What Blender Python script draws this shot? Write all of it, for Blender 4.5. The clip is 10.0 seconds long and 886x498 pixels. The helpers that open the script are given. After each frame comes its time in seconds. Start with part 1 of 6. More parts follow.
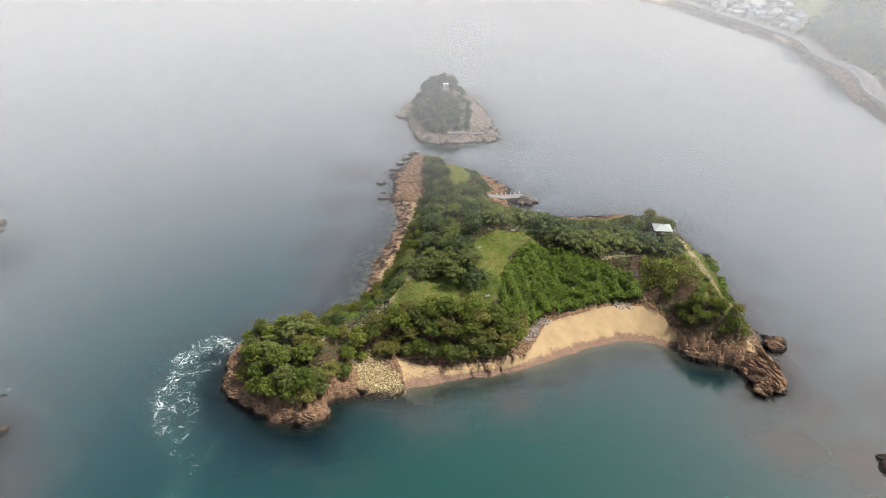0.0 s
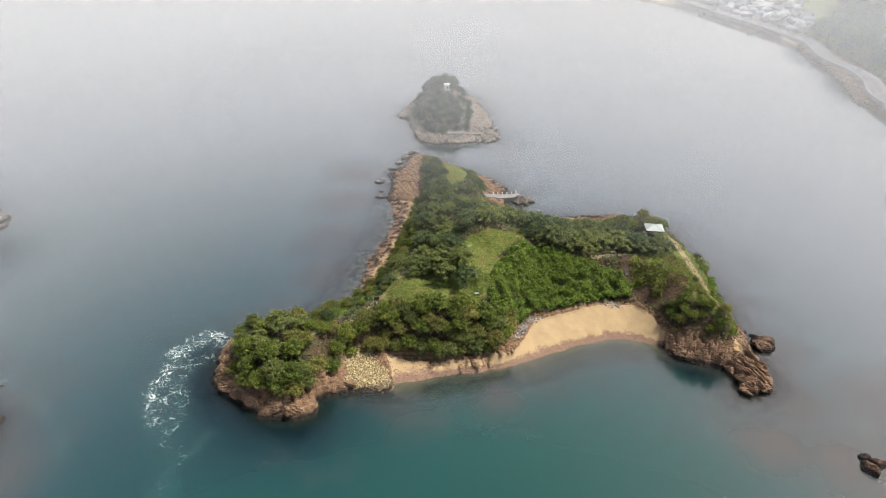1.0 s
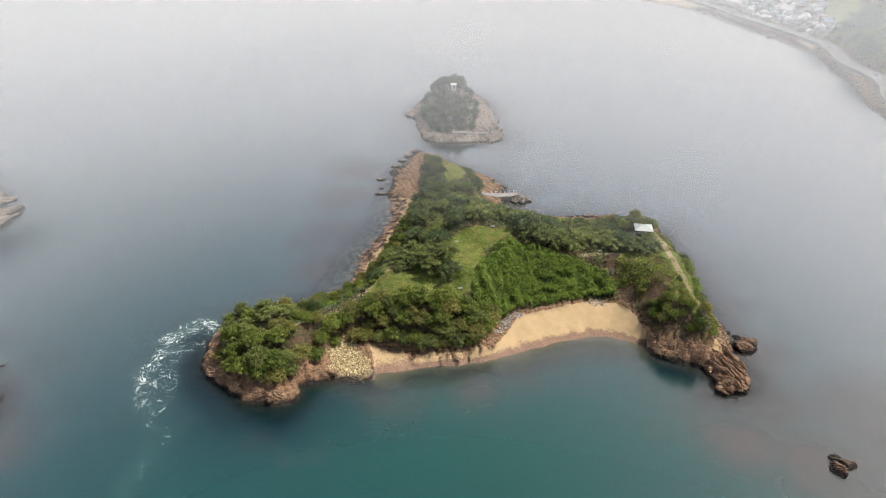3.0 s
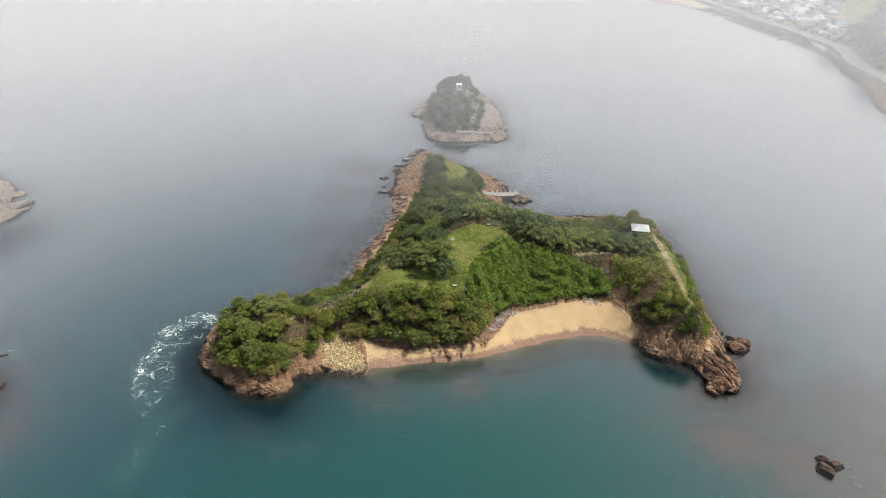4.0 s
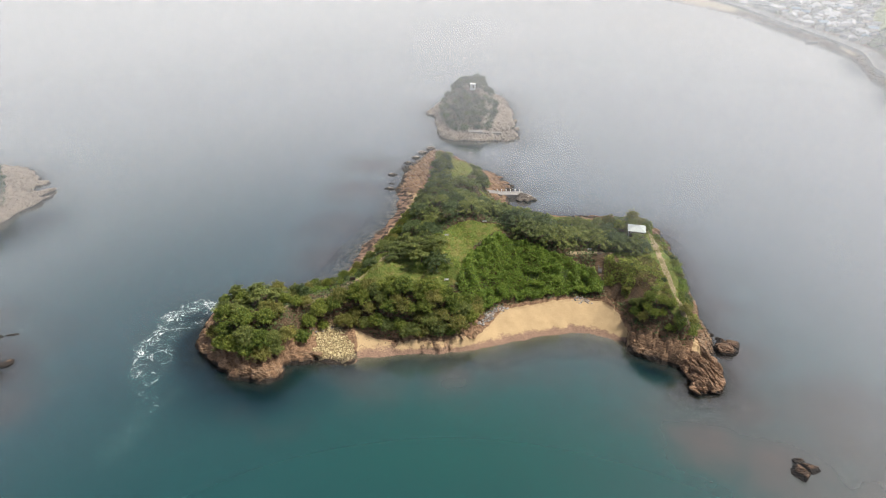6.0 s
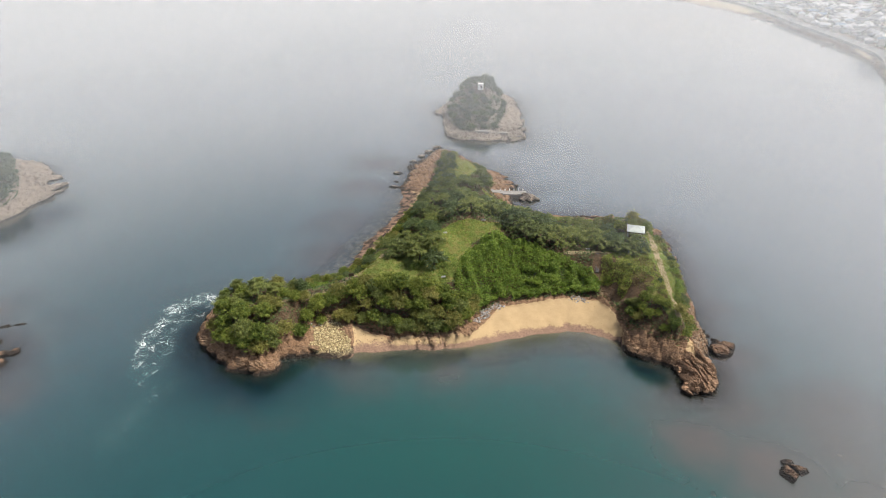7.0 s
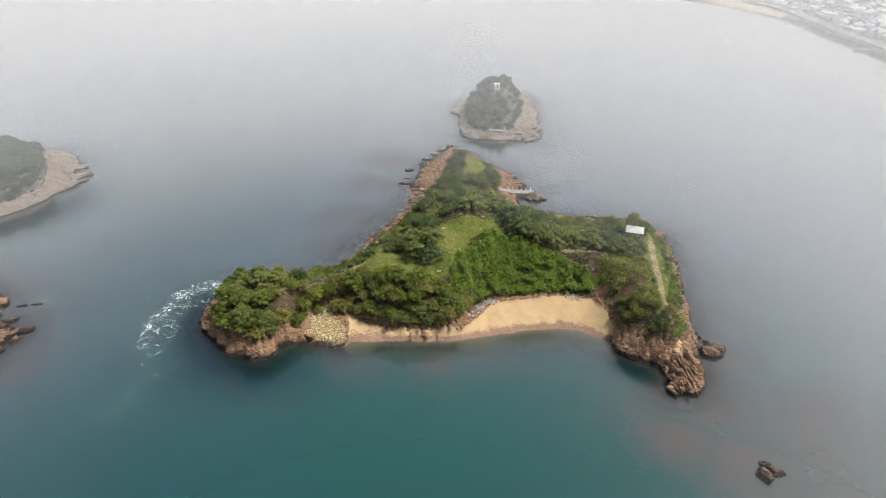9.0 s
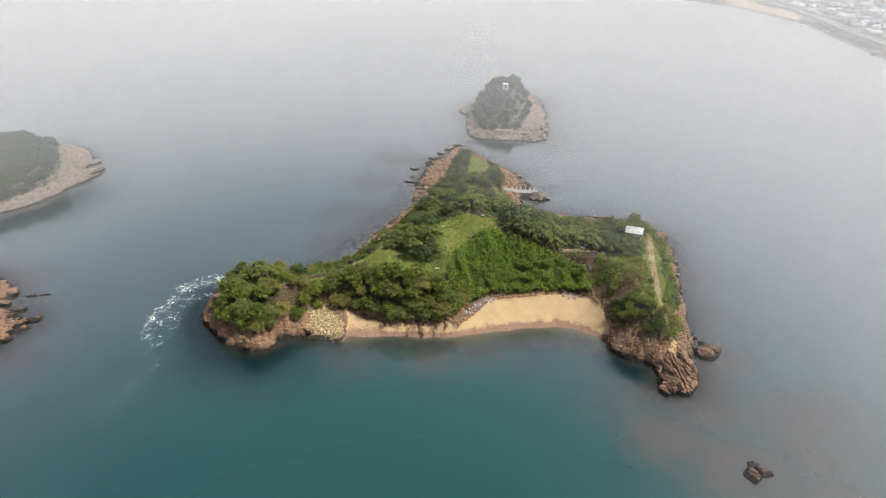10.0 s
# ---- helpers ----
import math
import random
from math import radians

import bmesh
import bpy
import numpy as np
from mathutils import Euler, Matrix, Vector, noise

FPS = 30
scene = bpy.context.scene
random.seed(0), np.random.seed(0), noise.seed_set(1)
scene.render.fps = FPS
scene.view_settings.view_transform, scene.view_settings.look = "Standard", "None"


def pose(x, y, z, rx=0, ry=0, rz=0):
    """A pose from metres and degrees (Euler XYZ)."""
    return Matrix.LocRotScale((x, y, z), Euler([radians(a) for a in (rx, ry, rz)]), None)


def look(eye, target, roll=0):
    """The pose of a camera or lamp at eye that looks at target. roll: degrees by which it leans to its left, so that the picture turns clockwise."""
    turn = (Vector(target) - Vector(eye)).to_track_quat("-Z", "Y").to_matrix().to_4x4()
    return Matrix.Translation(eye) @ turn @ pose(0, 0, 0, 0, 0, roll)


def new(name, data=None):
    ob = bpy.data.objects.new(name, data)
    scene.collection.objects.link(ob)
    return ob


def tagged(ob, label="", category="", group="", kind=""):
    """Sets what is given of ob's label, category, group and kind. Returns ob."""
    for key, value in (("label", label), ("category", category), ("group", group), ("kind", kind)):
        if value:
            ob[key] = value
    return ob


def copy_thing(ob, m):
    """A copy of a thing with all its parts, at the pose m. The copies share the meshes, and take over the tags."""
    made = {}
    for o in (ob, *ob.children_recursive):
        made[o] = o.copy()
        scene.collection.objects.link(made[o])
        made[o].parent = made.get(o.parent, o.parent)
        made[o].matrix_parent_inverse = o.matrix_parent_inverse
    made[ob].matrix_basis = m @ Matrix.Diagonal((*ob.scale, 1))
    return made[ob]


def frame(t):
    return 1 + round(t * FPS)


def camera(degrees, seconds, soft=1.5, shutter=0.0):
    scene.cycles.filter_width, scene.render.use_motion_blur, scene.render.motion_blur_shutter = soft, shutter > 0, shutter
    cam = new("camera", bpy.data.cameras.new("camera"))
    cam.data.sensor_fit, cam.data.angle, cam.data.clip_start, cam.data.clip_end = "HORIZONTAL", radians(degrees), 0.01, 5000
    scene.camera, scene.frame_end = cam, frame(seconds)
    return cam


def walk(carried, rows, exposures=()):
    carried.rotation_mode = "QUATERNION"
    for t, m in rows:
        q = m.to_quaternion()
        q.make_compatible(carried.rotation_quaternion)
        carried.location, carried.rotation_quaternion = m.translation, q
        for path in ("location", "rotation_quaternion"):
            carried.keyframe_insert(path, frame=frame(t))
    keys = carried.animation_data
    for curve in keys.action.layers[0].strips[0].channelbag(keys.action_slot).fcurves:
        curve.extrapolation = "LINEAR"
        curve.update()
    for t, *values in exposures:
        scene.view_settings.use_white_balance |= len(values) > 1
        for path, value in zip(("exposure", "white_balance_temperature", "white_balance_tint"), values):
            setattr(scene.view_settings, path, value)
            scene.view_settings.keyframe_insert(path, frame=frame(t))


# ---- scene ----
# ---- camera and its flight ----
cam = camera(68.0, 10.0, soft=1.0)
PATH = [
    (0, (16.376, -6.077, 97.497), (16.351, 2.640, 92.596), 0.01),
    (0.5, (18.800, -7.055, 97.593), (18.701, 1.664, 92.699), -0.02),
    (1, (21.221, -7.992, 97.684), (21.040, 0.730, 92.796), -0.04),
    (1.5, (23.637, -8.887, 97.771), (23.370, -0.164, 92.888), -0.06),
    (2, (26.050, -9.742, 97.854), (25.692, -1.020, 92.976), -0.08),
    (2.5, (28.459, -10.561, 97.935), (28.006, -1.840, 93.061), -0.09),
    (4, (35.674, -12.807, 98.172), (34.912, -4.103, 93.310), -0.11),
    (4.5, (38.076, -13.493, 98.254), (37.205, -4.797, 93.394), -0.11),
    (5, (40.477, -14.150, 98.337), (39.494, -5.464, 93.480), -0.11),
    (5.5, (42.878, -14.779, 98.425), (41.781, -6.106, 93.570), -0.10),
    (7, (50.083, -16.522, 98.718), (48.636, -7.897, 93.870), -0.06),
    (7.5, (52.487, -17.061, 98.830), (50.922, -8.455, 93.983), -0.04),
    (8, (54.893, -17.581, 98.950), (53.210, -8.997, 94.105), -0.02),
    (8.5, (57.301, -18.085, 99.080), (55.500, -9.523, 94.236), 0.01),
    (9, (59.711, -18.573, 99.220), (57.794, -10.037, 94.377), 0.04),
    (9.5, (62.126, -19.049, 99.372), (60.092, -10.539, 94.530), 0.08),
    (10, (64.543, -19.513, 99.536), (62.395, -11.031, 94.695), 0.11),
]
walk(cam, [(t, look(eye, target, roll)) for t, eye, target, roll in PATH], exposures=[(0.0, 0.0), (10.0, 0.0)])

# ---- sky and sun: bright hazy summer day ----
SUN_UP, SUN_FROM = 62.0, 76.0  # degrees above the horizon; compass degrees from north (+y) towards east (+x)
world = bpy.data.worlds.new("sky")
scene.world = world
world.use_nodes = True
sky = world.node_tree.nodes.new("ShaderNodeTexSky")
sky.sky_type, sky.sun_disc = "NISHITA", False
sky.sun_elevation, sky.sun_rotation = radians(SUN_UP), radians(SUN_FROM)
sky.air_density, sky.dust_density, sky.ozone_density = 1.0, 6.0, 1.0
back = world.node_tree.nodes["Background"]
back.inputs["Strength"].default_value = 0.12
world.node_tree.links.new(sky.outputs[0], back.inputs[0])
sun = new("sun", bpy.data.lights.new("sun", "SUN"))
sun.data.energy, sun.data.angle, sun.data.color = 4.7, radians(1.0), (1.0, 0.95, 0.86)
sun.matrix_world = look((0, 0, 300), (-math.sin(radians(SUN_FROM)) * math.cos(radians(SUN_UP)) * 10,
                                      -math.cos(radians(SUN_FROM)) * math.cos(radians(SUN_UP)) * 10, 300 - math.sin(radians(SUN_UP)) * 10))

# ---- materials ----
def nodes_of(name):
    m = bpy.data.materials.new(name)
    m.use_nodes = True
    t = m.node_tree
    return m, t, t.nodes["Principled BSDF"]


def nd(t, kind, **inputs):
    n = t.nodes.new(kind)
    for key, value in inputs.items():
        n.inputs[key.replace("_", " ")].default_value = value
    return n


def coords(t, space="Object"):
    return t.nodes.new("ShaderNodeTexCoord").outputs[space]


def noise_tex(t, vec, scale, detail=4.0, rough=0.55):
    n = nd(t, "ShaderNodeTexNoise", Scale=scale, Detail=detail, Roughness=rough)
    t.links.new(vec, n.inputs["Vector"])
    return n.outputs["Fac"]


def ramp(t, fac, *stops):
    n = t.nodes.new("ShaderNodeValToRGB")
    while len(n.color_ramp.elements) < len(stops):
        n.color_ramp.elements.new(0.5)
    for el, (pos, col) in zip(n.color_ramp.elements, stops):
        el.position, el.color = pos, (*col, 1.0) if len(col) == 3 else col
    t.links.new(fac, n.inputs[0])
    return n.outputs[0]


def mixc(t, fac, a, b, mode="MIX"):
    n = t.nodes.new("ShaderNodeMix")
    n.data_type, n.blend_type = "RGBA", mode
    for sock, value in ((n.inputs[0], fac), (n.inputs[6], a), (n.inputs[7], b)):
        if isinstance(value, (int, float)):
            sock.default_value = value
        elif isinstance(value, tuple):
            sock.default_value = (*value, 1.0)
        else:
            t.links.new(value, sock)
    return n.outputs[2]


def calc(t, op, a, b=0.0, c=0.0):
    n = t.nodes.new("ShaderNodeMath")
    n.operation = op
    for sock, value in zip(n.inputs, (a, b, c)):
        if isinstance(value, (int, float)):
            sock.default_value = value
        else:
            t.links.new(value, sock)
    return n.outputs[0]


def attr(t, name):
    n = t.nodes.new("ShaderNodeAttribute")
    n.attribute_name = name
    return n.outputs["Fac"]


def bump(t, bsdf, height, strength=0.4, distance=0.1):
    n = nd(t, "ShaderNodeBump", Strength=strength, Distance=distance)
    t.links.new(height, n.inputs["Height"])
    t.links.new(n.outputs[0], bsdf.inputs["Normal"])


def plain(name, colour, rough=0.7, vary=0.25, scale=2.0, metal=0.0, relief=0.02):
    """A weathered surface: colour that varies at two scales, with fine relief."""
    m, t, b = nodes_of(name)
    v = coords(t)
    big, fine = noise_tex(t, v, scale * 0.3, 3), noise_tex(t, v, scale * 4, 5)
    dark = tuple(c * (1 - vary) for c in colour)
    light = tuple(min(1, c * (1 + vary * 0.6)) for c in colour)
    c1 = ramp(t, big, (0.3, dark), (0.7, light))
    c2 = ramp(t, fine, (0.25, dark), (0.75, light))
    t.links.new(mixc(t, 0.5, c1, c2), b.inputs["Base Color"])
    b.inputs["Roughness"].default_value, b.inputs["Metallic"].default_value = rough, metal
    bump(t, b, fine, 0.5, relief)
    return m


def leafy(name, dark, mid, light, rough=0.55, patch=0.55):
    """Foliage: every leaf its own shade, every plant a slightly different one."""
    m, t, b = nodes_of(name)
    leaf = t.nodes.new("ShaderNodeNewGeometry").outputs["Random Per Island"]
    plant = t.nodes.new("ShaderNodeObjectInfo").outputs["Random"]
    clump = noise_tex(t, coords(t), patch, 2)
    pick = calc(t, "ADD", calc(t, "MULTIPLY", leaf, 0.55), calc(t, "ADD", calc(t, "MULTIPLY", plant, 0.27), calc(t, "MULTIPLY", clump, 0.35)))
    col = ramp(t, pick, (0.2, dark), (0.5, mid), (0.85, light))
    t.links.new(col, b.inputs["Base Color"])
    b.inputs["Roughness"].default_value = rough
    b.inputs["Specular IOR Level"].default_value = 0.3
    tr = t.nodes.new("ShaderNodeBsdfTranslucent")
    t.links.new(col, tr.inputs[0])
    mx = nd(t, "ShaderNodeMixShader", Fac=0.16)
    t.links.new(b.outputs[0], mx.inputs[1])
    t.links.new(tr.outputs[0], mx.inputs[2])
    t.links.new(mx.outputs[0], t.nodes["Material Output"].inputs[0])
    return m


LEAF_CHERRY = leafy("leaf_cherry", (0.042, 0.062, 0.018), (0.110, 0.142, 0.036), (0.200, 0.222, 0.052))
LEAF_BROAD = leafy("leaf_broad", (0.034, 0.058, 0.010), (0.100, 0.148, 0.020), (0.255, 0.278, 0.048))
LEAF_DARK = leafy("leaf_dark", (0.030, 0.050, 0.019), (0.060, 0.094, 0.030), (0.112, 0.148, 0.046))
LEAF_YELLOW = leafy("leaf_yellow", (0.060, 0.072, 0.015), (0.148, 0.158, 0.032), (0.280, 0.255, 0.070))
LEAF_VINE = leafy("leaf_vine", (0.050, 0.094, 0.012), (0.115, 0.190, 0.022), (0.225, 0.298, 0.044))
LEAF_GRASS = leafy("leaf_grass", (0.070, 0.112, 0.012), (0.140, 0.178, 0.024), (0.300, 0.235, 0.060))
LEAF_DRY = leafy("leaf_dry", (0.085, 0.066, 0.026), (0.16, 0.12, 0.05), (0.25, 0.19, 0.085))
# islet leaves shifted to blue-grey, so the haze over them is in their colour
LEAF_ISLET = leafy("leaf_islet", (0.014, 0.036, 0.022), (0.038, 0.070, 0.040), (0.110, 0.135, 0.070))
# far forest leaves made bluer, distance haze included in the tone
LEAF_FOREST = leafy("leaf_forest", (0.012, 0.040, 0.026), (0.030, 0.066, 0.036), (0.110, 0.140, 0.056), patch=0.05)
BARK = plain("bark", (0.085, 0.065, 0.05), 0.9, 0.4, 6)
CONCRETE = plain("concrete", (0.27, 0.26, 0.245), 0.85, 0.3, 1.5)
CONCRETE_DARK = plain("dark_concrete", (0.12, 0.11, 0.105), 0.9, 0.35, 2)
WHITE_PAINT = plain("white_paint", (0.78, 0.79, 0.78), 0.5, 0.08, 2)
ROOF_SHEET = plain("pale_roof_sheet", (0.40, 0.44, 0.42), 0.55, 0.15, 2)
DARK_WOOD = plain("dark_wood", (0.09, 0.06, 0.045), 0.8, 0.3, 5)


def rock_material(name, base, dark, tide=1.3):
    """Layered coastal rock with a dark weedy band between the tide marks."""
    m, t, b = nodes_of(name)
    geo = t.nodes.new("ShaderNodeNewGeometry")
    v = geo.outputs["Position"]
    mp = nd(t, "ShaderNodeMapping", Scale=(0.16, 1.3, 2.4), Rotation=(0.5, 0.2, 0.9))
    t.links.new(v, mp.inputs[0])
    layers, big, fine = noise_tex(t, mp.outputs[0], 0.9, 6, 0.65), noise_tex(t, v, 0.13, 3), noise_tex(t, v, 2.2, 6, 0.65)

    warp = t.nodes.new("ShaderNodeVectorMath")
    warp.operation = "MULTIPLY_ADD"
    shake = nd(t, "ShaderNodeTexNoise", Scale=0.6, Detail=3.0)
    t.links.new(v, shake.inputs["Vector"])
    t.links.new(shake.outputs["Color"], warp.inputs[0])
    warp.inputs[1].default_value = (2.6, 2.6, 2.6)
    t.links.new(mp.outputs[0], warp.inputs[2])
    joint = nd(t, "ShaderNodeTexVoronoi", Scale=0.55)
    joint.feature = "DISTANCE_TO_EDGE"
    t.links.new(warp.outputs[0], joint.inputs["Vector"])
    split = ramp(t, joint.outputs["Distance"], (0.0, (0, 0, 0)), (0.06, (1, 1, 1)))
    pale = tuple(min(1, c * 1.35) for c in base)
    # layer tones spread wide: strata, with dark shadow lines put into the colour
    col = mixc(t, 0.55, ramp(t, layers, (0.40, dark), (0.5, base), (0.62, pale)), ramp(t, fine, (0.3, dark), (0.55, base), (0.75, pale)))
    col = mixc(t, ramp(t, big, (0.35, (0, 0, 0)), (0.7, (0.5, 0.5, 0.5))), col, tuple(c * 0.75 for c in base))
    z = t.nodes.new("ShaderNodeSeparateXYZ")
    t.links.new(v, z.inputs[0])
    level = calc(t, "ADD", z.outputs[2], calc(t, "MULTIPLY", calc(t, "SUBTRACT", noise_tex(t, v, 0.5, 4), 0.5), 0.9))
    weed = ramp(t, calc(t, "DIVIDE", level, tide * 2), (0.30, (1, 1, 1)), (0.55, (0, 0, 0)))
    col = mixc(t, calc(t, "MULTIPLY", weed, 0.95), col, (0.011, 0.009, 0.008))
    col = mixc(t, calc(t, "MULTIPLY", calc(t, "SUBTRACT", 1.0, split), 0.15), col, tuple(c * 0.5 for c in dark))
    t.links.new(col, b.inputs["Base Color"])
    b.inputs["Roughness"].default_value = 0.85
    bump(t, b, calc(t, "ADD", calc(t, "ADD", layers, fine), calc(t, "MULTIPLY", split, 0.35)), 1.0, 0.45)
    return m


ROCK = rock_material("shore_rock", (0.310, 0.190, 0.113), (0.070, 0.041, 0.027), 0.85)
ROCK_DRY = rock_material("dry_shore_rock", (0.320, 0.205, 0.120), (0.070, 0.042, 0.028), 1.25)
ROCK_LEDGE = rock_material("bare_ledge_rock", (0.330, 0.215, 0.125), (0.120, 0.075, 0.046), 0.2)
ROCK_WET = rock_material("weedy_rock", (0.21, 0.125, 0.075), (0.055, 0.034, 0.024), 1.1)
ROCK_PALE = rock_material("pale_shore_rock", (0.30, 0.252, 0.205), (0.075, 0.062, 0.054), 0.5)


def ground_material(name="island_ground", shore=(1.0, 1.0, 1.0)):
    """Earth, rock, sand, turf and trodden paths, mixed by what lies where."""
    m, t, b = nodes_of(name)
    geo = t.nodes.new("ShaderNodeNewGeometry")
    v = geo.outputs["Position"]
    mp = nd(t, "ShaderNodeMapping", Scale=(0.15, 1.25, 2.6), Rotation=(0.5, 0.25, 0.75))
    t.links.new(v, mp.inputs[0])
    layers, big, fine = noise_tex(t, mp.outputs[0], 1.0, 6, 0.65), noise_tex(t, v, 0.12, 3), noise_tex(t, v, 2.6, 6, 0.65)
    mid = noise_tex(t, v, 0.55, 5, 0.6)
    warp = t.nodes.new("ShaderNodeVectorMath")
    warp.operation = "MULTIPLY_ADD"
    shake = nd(t, "ShaderNodeTexNoise", Scale=0.6, Detail=3.0)
    t.links.new(v, shake.inputs["Vector"])
    t.links.new(shake.outputs["Color"], warp.inputs[0])
    warp.inputs[1].default_value = (2.6, 2.6, 2.6)
    t.links.new(mp.outputs[0], warp.inputs[2])
    joint = nd(t, "ShaderNodeTexVoronoi", Scale=0.55)
    joint.feature = "DISTANCE_TO_EDGE"
    t.links.new(warp.outputs[0], joint.inputs["Vector"])
    split = ramp(t, joint.outputs["Distance"], (0.0, (0, 0, 0)), (0.06, (1, 1, 1)))
    # strata tones again carry some shade, dark lines widened in the colour
    rock = mixc(t, 0.5, ramp(t, layers, (0.40, (0.078, 0.047, 0.028)), (0.5, (0.255, 0.150, 0.083)), (0.62, (0.36, 0.232, 0.135))),
                ramp(t, fine, (0.3, (0.094, 0.056, 0.034)), (0.55, (0.247, 0.147, 0.083)), (0.75, (0.35, 0.228, 0.135))))
    z = t.nodes.new("ShaderNodeSeparateXYZ")
    t.links.new(v, z.inputs[0])
    level = calc(t, "ADD", z.outputs[2], calc(t, "MULTIPLY", calc(t, "SUBTRACT", mid, 0.5), 1.6))
    weed = ramp(t, calc(t, "MULTIPLY", level, 0.40), (0.22, (1, 1, 1)), (0.5, (0, 0, 0)))
    rock = mixc(t, calc(t, "MULTIPLY", weed, 0.94), rock, (0.012, 0.010, 0.008))
    rock = mixc(t, calc(t, "MULTIPLY", calc(t, "SUBTRACT", 1.0, split), 0.15), rock, (0.045, 0.03, 0.02))
    soil = ramp(t, mid, (0.3, (0.066, 0.043, 0.024)), (0.7, (0.150, 0.092, 0.050)))
    turf = mixc(t, 0.5, ramp(t, mid, (0.34, (0.075, 0.135, 0.018)), (0.5, (0.125, 0.170, 0.028)), (0.62, (0.25, 0.185, 0.07))),
                ramp(t, fine, (0.3, (0.090, 0.130, 0.020)), (0.7, (0.200, 0.225, 0.045))))
    sand = mixc(t, 0.4, ramp(t, mid, (0.3, (0.37, 0.262, 0.135)), (0.7, (0.46, 0.335, 0.18))), ramp(t, fine, (0.3, (0.335, 0.24, 0.13)), (0.7, (0.44, 0.32, 0.18))))
    dampfac = ramp(t, calc(t, "MULTIPLY", level, 0.5), (0.32, (1, 1, 1)), (0.50, (0, 0, 0)))
    sand = mixc(t, dampfac, sand, ramp(t, fine, (0.35, (0.15, 0.09, 0.065)), (0.65, (0.29, 0.185, 0.125))))
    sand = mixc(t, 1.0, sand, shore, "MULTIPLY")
    trod = ramp(t, fine, (0.3, (0.27, 0.21, 0.12)), (0.7, (0.40, 0.32, 0.20)))
    breakup = calc(t, "MULTIPLY", calc(t, "SUBTRACT", mid, 0.5), 0.9)

    def mask(name):
        return ramp(t, calc(t, "ADD", attr(t, name), breakup), (0.42, (0, 0, 0)), (0.58, (1, 1, 1)))
    col = mixc(t, mask("soil"), rock, soil)
    col = mixc(t, mask("turf"), col, turf)
    col = mixc(t, mask("trod"), col, trod)
    col = mixc(t, mask("sand"), col, sand)
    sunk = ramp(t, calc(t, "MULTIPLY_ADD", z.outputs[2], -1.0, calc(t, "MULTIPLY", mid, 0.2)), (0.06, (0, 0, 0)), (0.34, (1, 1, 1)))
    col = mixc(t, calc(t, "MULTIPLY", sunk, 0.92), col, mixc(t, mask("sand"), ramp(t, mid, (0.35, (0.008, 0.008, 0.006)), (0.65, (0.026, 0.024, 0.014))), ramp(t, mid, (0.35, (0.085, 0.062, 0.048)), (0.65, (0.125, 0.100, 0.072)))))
    t.links.new(col, b.inputs["Base Color"])
    b.inputs["Roughness"].default_value = 0.9
    rough = calc(t, "MULTIPLY", calc(t, "ADD", calc(t, "ADD", layers, fine), calc(t, "MULTIPLY", split, 0.35)), calc(t, "SUBTRACT", 1.0, calc(t, "MULTIPLY", attr(t, "sand"), 0.92)))
    bump(t, b, rough, 1.0, 0.35)
    return m


GROUND = ground_material()
# mainland copy: sand multiplied paler and bluer, distance haze put into its colour
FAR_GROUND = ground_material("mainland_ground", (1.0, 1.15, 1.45))


